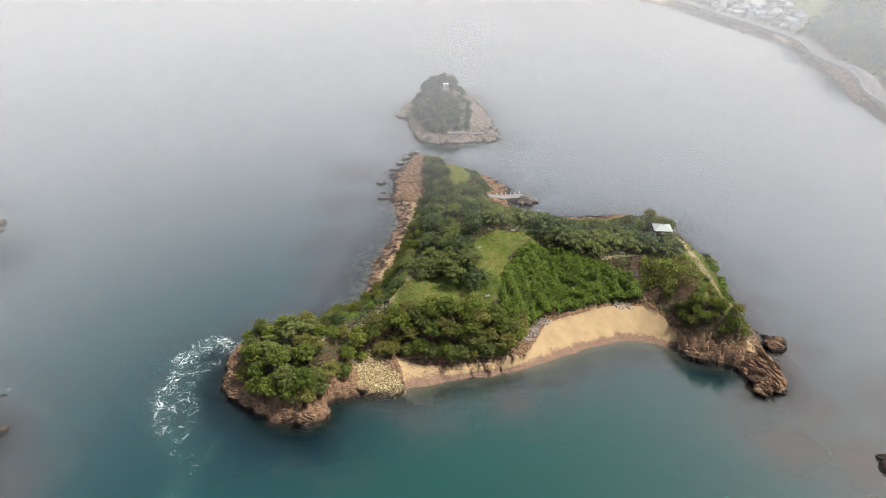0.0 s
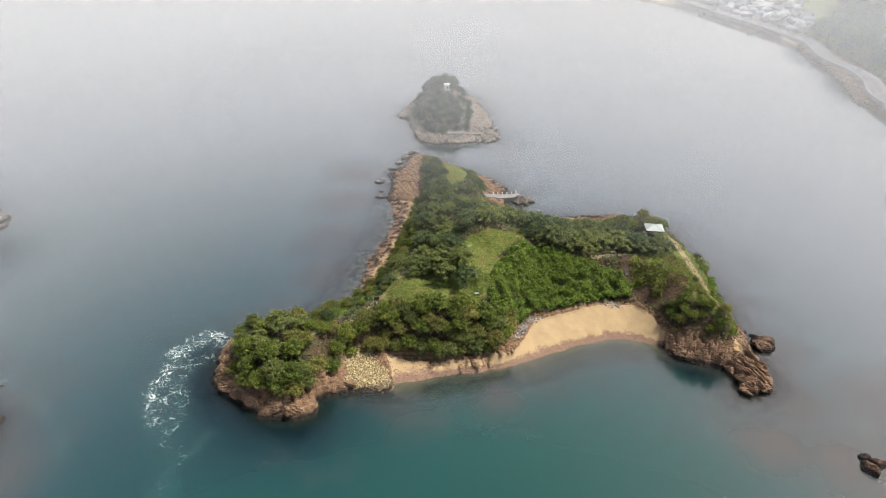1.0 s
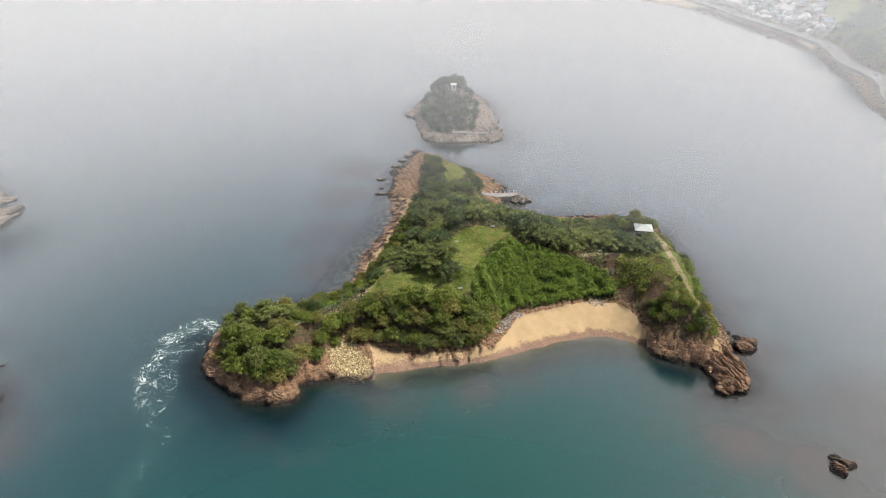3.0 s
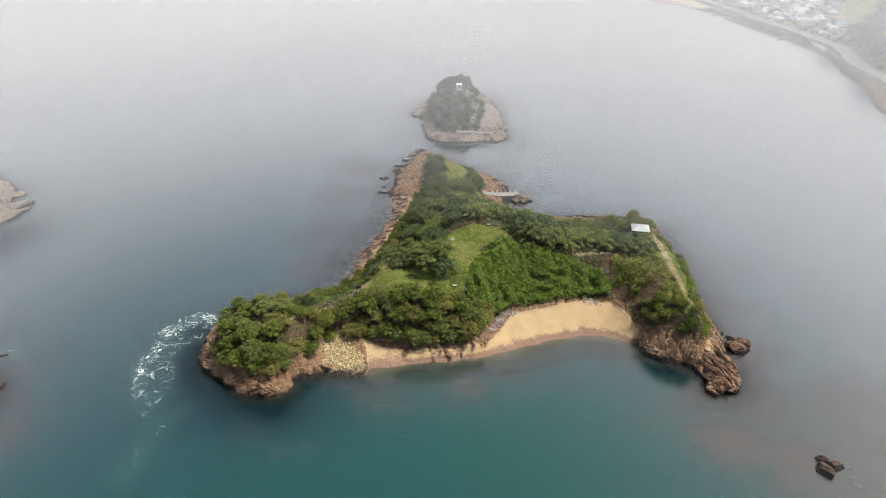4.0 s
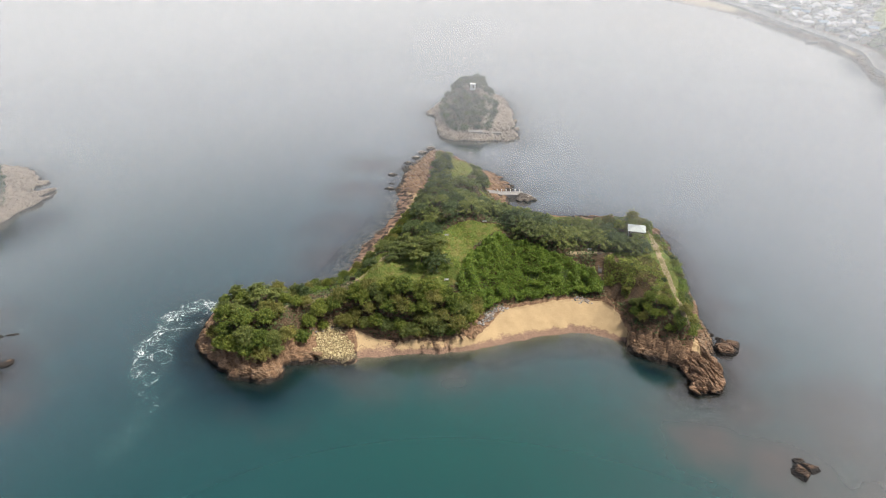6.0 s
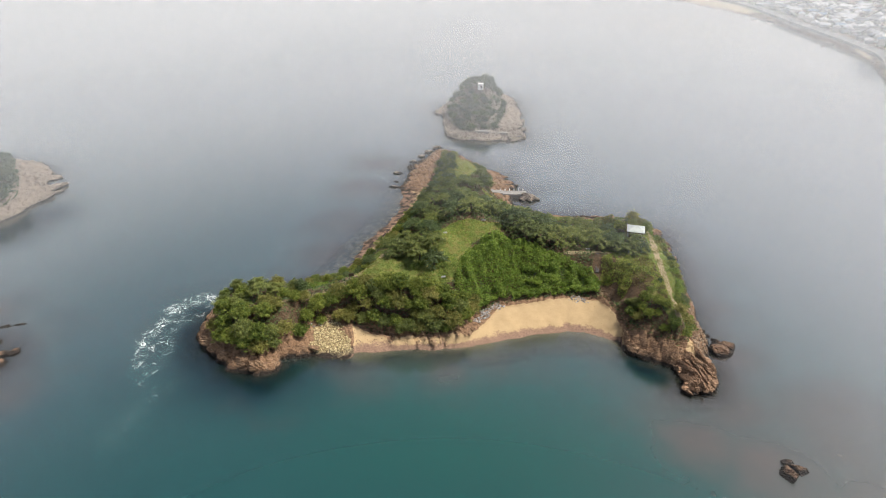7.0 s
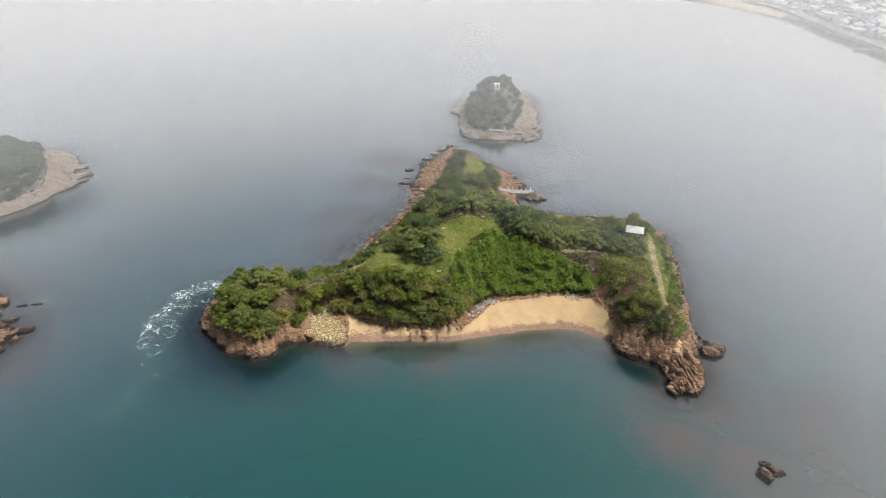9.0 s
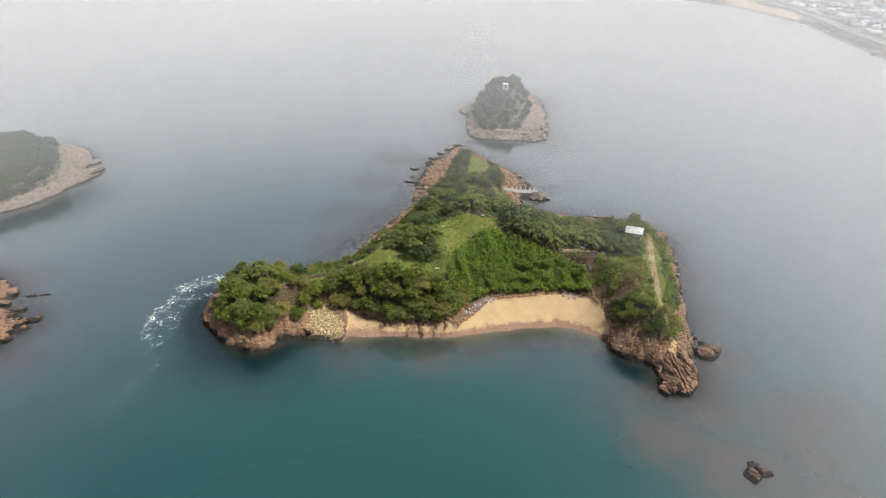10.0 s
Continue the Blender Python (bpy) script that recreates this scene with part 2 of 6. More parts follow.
def water_material():
    """Sea water: clear at the edge, green over the bay, brown over sunken reef, dark where reflections are coloured in,
    with foam where the race runs.
    """
    m, t, b = nodes_of("sea_water")
    v = t.nodes.new("ShaderNodeNewGeometry").outputs["Position"]
    big, mid = noise_tex(t, v, 0.012, 4), noise_tex(t, v, 0.06, 5)
    deep = mixc(t, ramp(t, big, (0.35, (0, 0, 0)), (0.65, (1, 1, 1))), (0.007, 0.046, 0.048), (0.013, 0.050, 0.058))
    deep = mixc(t, attr(t, "bay"), deep, (0.006, 0.055, 0.048))
    # dark reflections of the land, and some depth, put into the water colour
    deep = mixc(t, attr(t, "reflected_dark"), deep, (0.003, 0.016, 0.024))
    reef = ramp(t, calc(t, "ADD", attr(t, "reef"), calc(t, "MULTIPLY", calc(t, "SUBTRACT", mid, 0.5), 0.8)), (0.2, (0, 0, 0)), (1.0, (1, 1, 1)))
    col = mixc(t, calc(t, "MULTIPLY", reef, 0.85), deep, (0.088, 0.069, 0.065))
    col = mixc(t, calc(t, "MULTIPLY", attr(t, "foam"), 0.4), col, (0.07, 0.15, 0.14))
    t.links.new(col, b.inputs["Base Color"])
    b.inputs["Roughness"].default_value, b.inputs["IOR"].default_value = 0.25, 1.333
    wave = calc(t, "ADD", noise_tex(t, v, 0.9, 3), calc(t, "MULTIPLY", noise_tex(t, v, 0.16, 3), 2.0))
    clear = t.nodes.new("ShaderNodeBsdfTransparent")
    clear.inputs[0].default_value = (0.72, 0.86, 0.84, 1)
    shallow = nd(t, "ShaderNodeMixShader")
    t.links.new(calc(t, "SUBTRACT", 1.0, calc(t, "EXPONENT", calc(t, "MULTIPLY", attr(t, "depth"), -0.6))), shallow.inputs[0])
    sheen = nd(t, "ShaderNodeBsdfAnisotropic", Roughness=0.13)
    sheen.inputs["Color"].default_value = (1.0, 0.928, 0.862, 1)
    ripple = nd(t, "ShaderNodeBump", Strength=0.03, Distance=0.05)
    t.links.new(wave, ripple.inputs["Height"])
    t.links.new(ripple.outputs[0], sheen.inputs["Normal"])
    slant = nd(t, "ShaderNodeLayerWeight", Blend=0.5)
    glossy = t.nodes.new("ShaderNodeMixShader")
    steep = calc(t, "POWER", slant.outputs["Facing"], 4.0)
    t.links.new(calc(t, "MULTIPLY", calc(t, "DIVIDE", steep, calc(t, "ADD", steep, 0.09)), calc(t, "SUBTRACT", 1.06, calc(t, "ADD", calc(t, "MULTIPLY_ADD", attr(t, "bay"), 0.12, calc(t, "MULTIPLY", reef, 0.5)), calc(t, "MULTIPLY", attr(t, "reflected_dark"), 0.75)))), glossy.inputs[0])
    t.links.new(shallow.outputs[0], glossy.inputs[1])
    t.links.new(sheen.outputs[0], glossy.inputs[2])
    t.links.new(clear.outputs[0], shallow.inputs[1])
    t.links.new(b.outputs[0], shallow.inputs[2])
    foam = t.nodes.new("ShaderNodeBsdfDiffuse")
    foam.inputs[0].default_value = (0.78, 0.82, 0.82, 1)
    swirl = t.nodes.new("ShaderNodeVectorMath")
    swirl.operation = "MULTIPLY_ADD"
    wob = nd(t, "ShaderNodeTexNoise", Scale=0.2, Detail=4.0)
    t.links.new(v, wob.inputs["Vector"])
    t.links.new(wob.outputs["Color"], swirl.inputs[0])
    swirl.inputs[1].default_value = (7, 7, 0)
    t.links.new(v, swirl.inputs[2])

    def threads(scale, thin):
        level = noise_tex(t, swirl.outputs[0], scale, 2, 0.5)
        return ramp(t, calc(t, "ABSOLUTE", calc(t, "SUBTRACT", level, 0.5)), (0.0, (1, 1, 1)), (thin, (0, 0, 0)))
    line = calc(t, "ADD", threads(0.30, 0.017), calc(t, "ADD", calc(t, "MULTIPLY", threads(0.75, 0.026), 0.75), calc(t, "MULTIPLY", threads(1.5, 0.035), 0.45)))
    patchy = ramp(t, noise_tex(t, v, 0.3, 4, 0.65), (0.34, (0.3, 0.3, 0.3)), (0.6, (1, 1, 1)))
    lace = calc(t, "MULTIPLY", calc(t, "MULTIPLY", calc(t, "ADD", line, calc(t, "MULTIPLY", noise_tex(t, v, 1.6, 5, 0.7), 0.25)), patchy), attr(t, "foam"))
    froth = nd(t, "ShaderNodeMixShader")
    t.links.new(ramp(t, lace, (0.24, (0, 0, 0)), (0.9, (0.85, 0.85, 0.85))), froth.inputs[0])
    t.links.new(glossy.outputs[0], froth.inputs[1])
    t.links.new(foam.outputs[0], froth.inputs[2])
    t.links.new(froth.outputs[0], t.nodes["Material Output"].inputs[0])
    return m


WATER = water_material()


def haze_sheet_material():
    """White see-through sheets added in place of distance haze: hardly there at the island, more opaque with distance
    from it.
    """
    m, t, b = nodes_of("haze_sheet")
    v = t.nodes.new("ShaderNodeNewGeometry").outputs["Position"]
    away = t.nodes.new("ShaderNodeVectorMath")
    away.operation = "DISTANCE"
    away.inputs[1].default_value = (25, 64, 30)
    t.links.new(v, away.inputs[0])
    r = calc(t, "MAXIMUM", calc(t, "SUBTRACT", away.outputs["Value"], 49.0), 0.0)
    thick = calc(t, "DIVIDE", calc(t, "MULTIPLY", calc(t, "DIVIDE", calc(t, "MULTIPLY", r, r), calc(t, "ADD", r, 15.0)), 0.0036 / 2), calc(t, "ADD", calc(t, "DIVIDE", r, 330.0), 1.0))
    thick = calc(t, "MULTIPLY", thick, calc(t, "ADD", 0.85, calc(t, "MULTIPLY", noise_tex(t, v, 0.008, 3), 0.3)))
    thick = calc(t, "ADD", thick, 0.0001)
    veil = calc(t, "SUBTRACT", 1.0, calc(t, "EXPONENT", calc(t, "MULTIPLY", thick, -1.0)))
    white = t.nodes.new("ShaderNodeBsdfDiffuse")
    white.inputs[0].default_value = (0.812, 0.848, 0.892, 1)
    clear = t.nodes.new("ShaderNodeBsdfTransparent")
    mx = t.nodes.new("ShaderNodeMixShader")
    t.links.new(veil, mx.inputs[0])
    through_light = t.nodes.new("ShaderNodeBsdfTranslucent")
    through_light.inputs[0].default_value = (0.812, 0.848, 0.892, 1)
    sheet_body = nd(t, "ShaderNodeMixShader", Fac=0.35)
    t.links.new(white.outputs[0], sheet_body.inputs[1])
    t.links.new(through_light.outputs[0], sheet_body.inputs[2])
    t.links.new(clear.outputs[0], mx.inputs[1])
    t.links.new(sheet_body.outputs[0], mx.inputs[2])
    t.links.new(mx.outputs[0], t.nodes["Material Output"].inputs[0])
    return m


HAZE_SHEET = haze_sheet_material()


# ---- small building blocks ----
def link_mesh(name, bm, material, parent=None, smooth=False):
    me = bpy.data.meshes.new(name)
    bm.to_mesh(me)
    bm.free()
    if smooth:
        me.polygons.foreach_set("use_smooth", [True] * len(me.polygons))
    me.materials.append(material)
    ob = new(name, me)
    ob.parent = parent
    return ob


def part(name, bm, material, parent, label="", smooth=False):
    ob = link_mesh(name, bm, material, parent, smooth)
    return tagged(ob, label) if label else ob


def mesh_from(name, verts, faces, material, parent=None, smooth=False):
    me = bpy.data.meshes.new(name)
    me.from_pydata([tuple(v) for v in verts], [], [tuple(f) for f in faces])
    me.update()
    if smooth:
        me.polygons.foreach_set("use_smooth", [True] * len(me.polygons))
    me.materials.append(material)
    ob = new(name, me)
    ob.parent = parent
    return ob


def quads_mesh(name, faces, material, parent=None):
    """A mesh of loose three- or four-sided leaves from an array (n, sides, 3)."""
    q = np.asarray(faces, dtype=np.float32)
    n, k = q.shape[:2]
    me = bpy.data.meshes.new(name)
    me.vertices.add(k * n)
    me.vertices.foreach_set("co", q.reshape(-1))
    me.loops.add(k * n)
    me.loops.foreach_set("vertex_index", np.arange(k * n, dtype=np.int32))
    me.polygons.add(n)
    me.polygons.foreach_set("loop_start", np.arange(0, k * n, k, dtype=np.int32))
    me.update(calc_edges=True)
    me.materials.append(material)
    ob = new(name, me)
    ob.parent = parent
    return ob


def box(bm, sx, sy, sz, m=Matrix(), bev=0.0):
    made = bmesh.ops.create_cube(bm, size=1.0, matrix=m @ Matrix.Diagonal((sx, sy, sz, 1)))
    if bev:
        edges = list({e for v in made["verts"] for e in v.link_edges})
        bmesh.ops.bevel(bm, geom=edges, offset=bev, segments=1, affect="EDGES")
    return bm


def boxed(sx, sy, sz, m=Matrix(), bev=0.0):
    return box(bmesh.new(), sx, sy, sz, m, bev)


def tube(bm, a, b, ra, rb, sides=7):
    a, b = Vector(a), Vector(b)
    turn = (b - a).to_track_quat("Z", "Y").to_matrix().to_4x4()
    bmesh.ops.create_cone(bm, cap_ends=True, segments=sides, radius1=ra, radius2=rb, depth=(b - a).length, matrix=Matrix.Translation((a + b) / 2) @ turn)
    return bm


# ---- the shape of the land ----
def lattice(ix, iy, seed):
    h = (ix.astype(np.int64) * 374761393 + iy.astype(np.int64) * 668265263 + seed * 974711) & 0x7FFFFFFF
    h = ((h ^ (h >> 13)) * 1274126177) & 0x7FFFFFFF
    return ((h ^ (h >> 16)) & 0xFFFF) / 65535.0


def value_noise(x, y, seed=0):
    ix, iy = np.floor(x), np.floor(y)
    fx, fy = x - ix, y - iy
    fx, fy = fx * fx * (3 - 2 * fx), fy * fy * (3 - 2 * fy)
    a, b = lattice(ix, iy, seed), lattice(ix + 1, iy, seed)
    c, d = lattice(ix, iy + 1, seed), lattice(ix + 1, iy + 1, seed)
    return (a * (1 - fx) + b * fx) * (1 - fy) + (c * (1 - fx) + d * fx) * fy


def fbm(x, y, scale, octaves=4, seed=0):
    total, amp, norm = 0.0, 1.0, 0.0
    for k in range(octaves):
        total = total + amp * value_noise(x * scale * 2 ** k + 17.3 * k, y * scale * 2 ** k - 9.1 * k, seed + k)
        norm, amp = norm + amp, amp * 0.5
    return total / norm - 0.5


def inland(x, y, poly):
    """Distance to an outline, positive inside it."""
    px, py = np.asarray(x, float).ravel(), np.asarray(y, float).ravel()
    best, inside = np.full(px.shape, 1e9), np.zeros(px.shape, bool)
    n = len(poly)
    for k in range(n):
        (ax, ay), (bx, by) = poly[k], poly[(k + 1) % n]
        dx, dy = bx - ax, by - ay
        s = np.clip(((px - ax) * dx + (py - ay) * dy) / (dx * dx + dy * dy + 1e-9), 0, 1)
        best = np.minimum(best, (px - ax - s * dx) ** 2 + (py - ay - s * dy) ** 2)
        cross = ((ay > py) != (by > py)) & (px < dx * (py - ay) / (dy + (1e-9 if dy == 0 else 0)) + ax)
        inside ^= cross
    return (np.where(inside, 1, -1) * np.sqrt(best)).reshape(np.shape(x))


def near_line(x, y, line):
    best = np.full(np.shape(x), 1e9)
    for (ax, ay), (bx, by) in zip(line[:-1], line[1:]):
        dx, dy = bx - ax, by - ay
        s = np.clip(((x - ax) * dx + (y - ay) * dy) / (dx * dx + dy * dy), 0, 1)
        best = np.minimum(best, np.hypot(x - ax - s * dx, y - ay - s * dy))
    return best


def blend(x, y, marks, power=3.0):
    """A smooth surface through marks (x, y, value)."""
    top, low = 0.0, 0.0
    for mx, my, value in marks:
        w = 1.0 / ((x - mx) ** 2 + (y - my) ** 2 + 6.0) ** (power / 2)
        top, low = top + w * value, low + w
    return top / low


def rise(a):
    a = np.clip(a, 0, 1)
    return a * a * (3 - 2 * a)


def blocks(x, y, seed=0):
    """Jointed rock: tilted blocks of uneven height along the bedding, with open cracks between them."""
    wx, wy = x + 3.0 * fbm(x, y, 0.16, 3, 71 + seed), y + 3.0 * fbm(x, y, 0.16, 3, 83 + seed)
    u = (wx * 0.91 + wy * 0.42) / 1.7
    row = np.floor(u)
    v = (wx * -0.42 + wy * 0.91) / 4.2 + lattice(row, row * 0, 5 + seed)
    col = np.floor(v)
    fu, fv = u - row, v - col
    edge = np.minimum(np.minimum(fu, 1 - fu) * 1.7, np.minimum(fv, 1 - fv) * 4.2)
    return (lattice(row, col, 9 + seed) - 0.5) * 1.1 + 0.55 * (fu - 0.5) - 0.7 * np.clip(1 - edge / 0.38, 0, 1)


class Land:
    """Ground that climbs from the waterline over a shore to the foot of a bank, and on to the heights."""

    def __init__(self, coast, foot, foot_z, heights, banks, rough=0.5, ledge=0.0, wiggle=1.2):
        self.coast, self.foot, self.foot_z = coast, foot, foot_z
        self.heights, self.banks, self.rough, self.ledge, self.wiggle = heights, banks, rough, ledge, wiggle

    def parts(self, x, y):
        x, y = np.asarray(x, float), np.asarray(y, float)
        wx = x + self.wiggle * 2 * fbm(x, y, 0.22, 3, 5)
        wy = y + self.wiggle * 2 * fbm(x, y, 0.22, 3, 9)
        return x, y, inland(wx, wy, self.coast), inland(wx, wy, self.foot)

    def z(self, x, y):
        x, y, d, e = self.parts(x, y)
        foot = blend(x, y, self.foot_z)
        stony = self.stony(x, y)
        shore = foot * np.clip(d / np.maximum(d - np.minimum(e, 0), 0.3), 0, 1) ** (1 - 0.45 * stony)
        bank = rise(np.maximum(e, 0) / blend(x, y, self.banks))
        ground = np.where(e < 0, shore, foot + (blend(x, y, self.heights) - foot) * bank)
        ground = np.where(d < 0, (0.075 + 0.34 * stony) * d - 0.02 * d * d, ground)
        relief = self.rough * (2.0 * fbm(x, y, 0.25, 5, 21) * np.clip(d / 2 + 0.8, 0, 1))
        strata = self.ledge * blocks(x, y) * np.clip(d / 1.2 + 0.5, 0, 1) * np.clip(0.75 + 1.6 * fbm(x, y, 0.12, 2, 40), 0.15, 1.3)
        soft = 0.14 * fbm(x, y, 0.12, 3, 50)
        return ground + stony * (relief + strata) + np.where(d > 0, soft * (1 - stony) * np.clip(d / 6, 0, 1), 0)

    def stony(self, x, y):
        return np.ones(np.shape(x))


COAST_SOUTH = [(-30.5, 121), (-33.9, 115), (-33.8, 111), (-31.9, 104.3), (-29, 100.2), (-22.1, 96.5), (-19.6, 93.7), (-15.4, 92.8), (-11.3, 92.6),
               (-8, 94.2), (-7.5, 96.5), (-9, 100), (-5, 101.1), (0, 101.7), (4.7, 101.8), (7.4, 102.6), (9.6, 104.4), (13, 106.2), (18.2, 108.4),
               (24.5, 108.7), (31.1, 110.5), (39.1, 113.1), (45, 117), (52.2, 120.1), (59.4, 121.7), (66, 121.5), (72.4, 120), (72.5, 117.3),
               (75.3, 114.2), (79, 112), (80.6, 112.6), (82.7, 111.2), (85, 109.3), (84.8, 106.4), (83.6, 103.4), (85.5, 102.4), (91.2, 104.4),
               (92.2, 107.4), (92.8, 112), (91.8, 117), (92.3, 122)]
COAST_NORTH = [(92, 130), (91.4, 140), (91.2, 150), (90.8, 160), (90.3, 171), (88.6, 180), (84, 186), (76, 189), (66.6, 189), (55.2, 187.7), (46, 190),
               (40.5, 193), (38.5, 199), (40, 208), (35.5, 218.5), (29.4, 224.5), (21.1, 232), (13, 240), (5, 246.5), (2.5, 243), (1, 233.5),
               (-4.5, 225), (-2.8, 214), (-2.5, 203), (0, 194), (1, 186.6), (0.7, 176.7), (-1.8, 167.6), (-4.4, 159.2), (-4.4, 150.5), (-5.4, 143.2),
               (-8.2, 136), (-12.5, 130.3), (-18, 126.4), (-25, 124.5)]
FOOT_SOUTH = [(-31, 117), (-30.5, 110), (-27.5, 103), (-22, 99.5), (-17, 96.5), (-12, 96.3), (-9.5, 98.5), (-8, 102), (-4.5, 107.5), (-1.5, 111.5),
              (5, 112.5), (10.5, 110.9), (18, 110.8), (24.5, 111.5), (31, 113.6), (35.6, 119.8), (40.2, 124.4), (46, 126.7), (53.6, 129.7), (61, 131.7),
              (66.8, 131.5), (70.7, 125.6), (72.8, 119), (78.4, 116.3), (83.7, 113.6), (87.2, 116), (88.2, 122)]
FOOT_NORTH = [(88.6, 132), (88.6, 142), (88.2, 152), (87.2, 164), (84.5, 177), (76, 184.5), (66, 184), (55, 183), (46, 185.5), (37.5, 190), (33, 198),
              (31, 206), (27.5, 217), (20, 225), (13, 232), (9.5, 231), (8.4, 219), (9, 206), (7.6, 192.5), (7, 184), (4.4, 167), (2.6, 157), (0, 148.5),
              (-3, 141), (-7, 134), (-12, 128.5), (-19, 124), (-26, 121.5)]
MAIN = Land(
    COAST_SOUTH + COAST_NORTH, FOOT_SOUTH + FOOT_NORTH,
    [(-30, 110, 3.0), (-14, 97, 3.2), (-5, 106, 3.0), (3, 112, 2.8), (12, 110, 1.7), (25, 111, 2.1), (35, 119, 3.4), (46, 127, 4.2), (56, 130, 4.4),
     (66, 131, 4.4), (72, 121, 4.0), (82, 114, 4.4), (88, 125, 2.4), (88, 160, 2.0), (66, 184, 1.8), (36, 192, 2.2), (28, 216, 2.2), (9, 215, 2.6),
     (6, 180, 1.3), (-2, 145, 1.2), (-20, 124, 1.8)],
    [(-16, 108, 10.2), (-9.7, 108.5, 10.4), (-24, 109, 8), (-14, 101, 7), (-2, 117, 8.8), (2, 123, 9.2), (-6, 126, 4.2), (-2, 133, 4.2), (0, 138, 4), (3, 147, 5.2), (5, 156, 6.2), (10, 130, 11.6), (24, 136, 17.6), (30, 148, 18.6),
     (37, 144, 17.2), (30, 131, 14.5), (20, 122, 11.2), (28, 119, 9.5), (46, 141, 15), (55, 140, 13), (64, 142, 12), (76, 142, 12.2), (82, 130, 11.4),
     (83.5, 119, 10.6), (76.5, 155, 11.2), (83, 165, 10.5), (60, 164, 6.8), (70, 163, 8.2), (60, 176, 2.8), (40, 165, 11), (25, 168, 12), (12, 158, 9), (20, 190, 8.4), (20, 206, 8.6),
     (16, 222, 7), (45, 177, 3.6), (7.5, 139, 9.6), (32, 187, 5)],
    [(-16, 106, 4.5), (-5, 112, 5), (15, 116, 7), (32, 120, 9), (46, 133, 11), (60, 137, 11), (72, 130, 9), (84, 116, 4), (86, 140, 5), (60, 175, 12),
     (20, 210, 7), (10, 165, 8), (0, 140, 7)],
    rough=0.5, ledge=0.8)
SAND_BAY = [(33, 111.5), (37, 117), (41, 124), (46, 126.4), (53.6, 129.4), (61, 131.4), (66.4, 131.2), (70.3, 125.6), (72.3, 119.5), (70, 114), (62, 111), (52, 110), (44, 107), (37, 105)]
SAND_SMALL = [(5.5, 112.2), (10, 111), (15, 110), (17, 106), (13, 101), (8, 100), (7.2, 108)]
SAND_WEST = [(-24, 125.5), (-16, 125.5), (-8, 133), (-3, 141.5), (0, 149), (3, 158), (5, 168), (8, 186), (8, 197), (2, 200), (-8, 200), (-10, 180), (-14, 160), (-18, 140)]
SAND_TIP = [(87.1, 119.1), (88.2, 119.1), (87.5, 114.4), (87.7, 112.1), (85.5, 112.1), (85.8, 114.4)]
FRONT_SHORE = [(15.5, 106), (24, 106), (33, 109), (35, 113.5), (31, 113.4), (24, 111.4), (16.5, 110.6)]
COBBLE_FIELD = [(-4.2, 109.6), (-2.1, 112.4), (0.6, 112.8), (3.4, 110.6), (6.2, 107.4), (7.8, 104.4), (4.6, 101.6), (-1, 101.6), (-2.8, 104.2)]
PATH_LINE = [(81.7, 170), (81.5, 162.8), (81.3, 152), (81.3, 142.4), (82.2, 133.8), (83, 125.8), (83.8, 118.5)]
GROVE_LINE = [(57, 140.5), (62, 142.4), (68, 143.2), (74, 142.6), (79, 139.5)]
TRAIL_LINE = [(-11, 108.5), (-4.7, 115), (-0.3, 118.5), (1.5, 122.5), (5, 131), (11, 143)]
MEADOWS = [[(2.4, 133.8), (3.7, 139), (8.5, 140), (14.4, 137.5), (20, 136), (22, 141), (25, 144), (31, 145.5), (38.8, 146.5), (41, 142), (36, 140), (32, 136), (32.5, 129), (30, 124.5), (25.7, 122), (21, 121.6), (15, 122.6), (11, 122), (5.9, 122), (1.5, 128)],
           [(71, 147), (66, 145), (72, 136), (78, 124), (83, 116), (86, 120), (86, 160), (84, 172), (78, 165), (80, 150)],
           [(13.5, 216), (16, 222), (22, 220), (25.5, 206), (23, 196), (19, 196), (17, 205)],
           [(28, 194), (36, 194), (38, 187), (52, 184), (76, 185), (76, 182), (52, 180.5), (37, 184)]]


def stony_main(x, y):
    """How far the ground is bare rock rather than sand, cobbles or earth."""
    soft = np.max([inland(x, y, s) for s in (SAND_BAY, SAND_SMALL, SAND_WEST)], axis=0)
    e = inland(x, y, MAIN.foot)
    loose = 0.75 * rise((inland(x, y, COBBLE_FIELD) + 1.0) / 2.0) + 0.72 * rise((inland(x, y, FRONT_SHORE) + 0.5) / 2.0)
    edge = np.where(inland(x, y, MAIN.coast) < 0, 6.0, 1.5)
    return (1 - rise((soft + edge * 0.6) / edge)) * (1 - 0.8 * rise(e / 4.0)) * (1 - loose)


MAIN.stony = stony_main

ISLET = Land(
    [(-7, 295), (-1, 290), (1, 278), (5, 261.5), (11.4, 257.5), (21.6, 257.8), (30, 260), (32.3, 258.5), (39.5, 261), (39.7, 270.4), (37, 282), (36.4, 300),
     (33, 318), (28, 332), (18, 336), (5, 325), (-4, 310)],
    [(0, 290), (4, 275), (12, 262), (19.5, 263), (26.5, 266), (28, 278), (28.5, 300), (24, 322), (12, 328), (2, 312)],
    [(3, 280, 2.6), (15, 261, 2.8), (28, 270, 2.4), (28, 305, 2.0), (5, 315, 2.0)],
    [(15, 293, 15.5), (22, 280, 8.5), (9, 283, 9), (18, 312, 12), (14, 271, 6)], [(15, 290, 8)], rough=0.8, ledge=1.3)
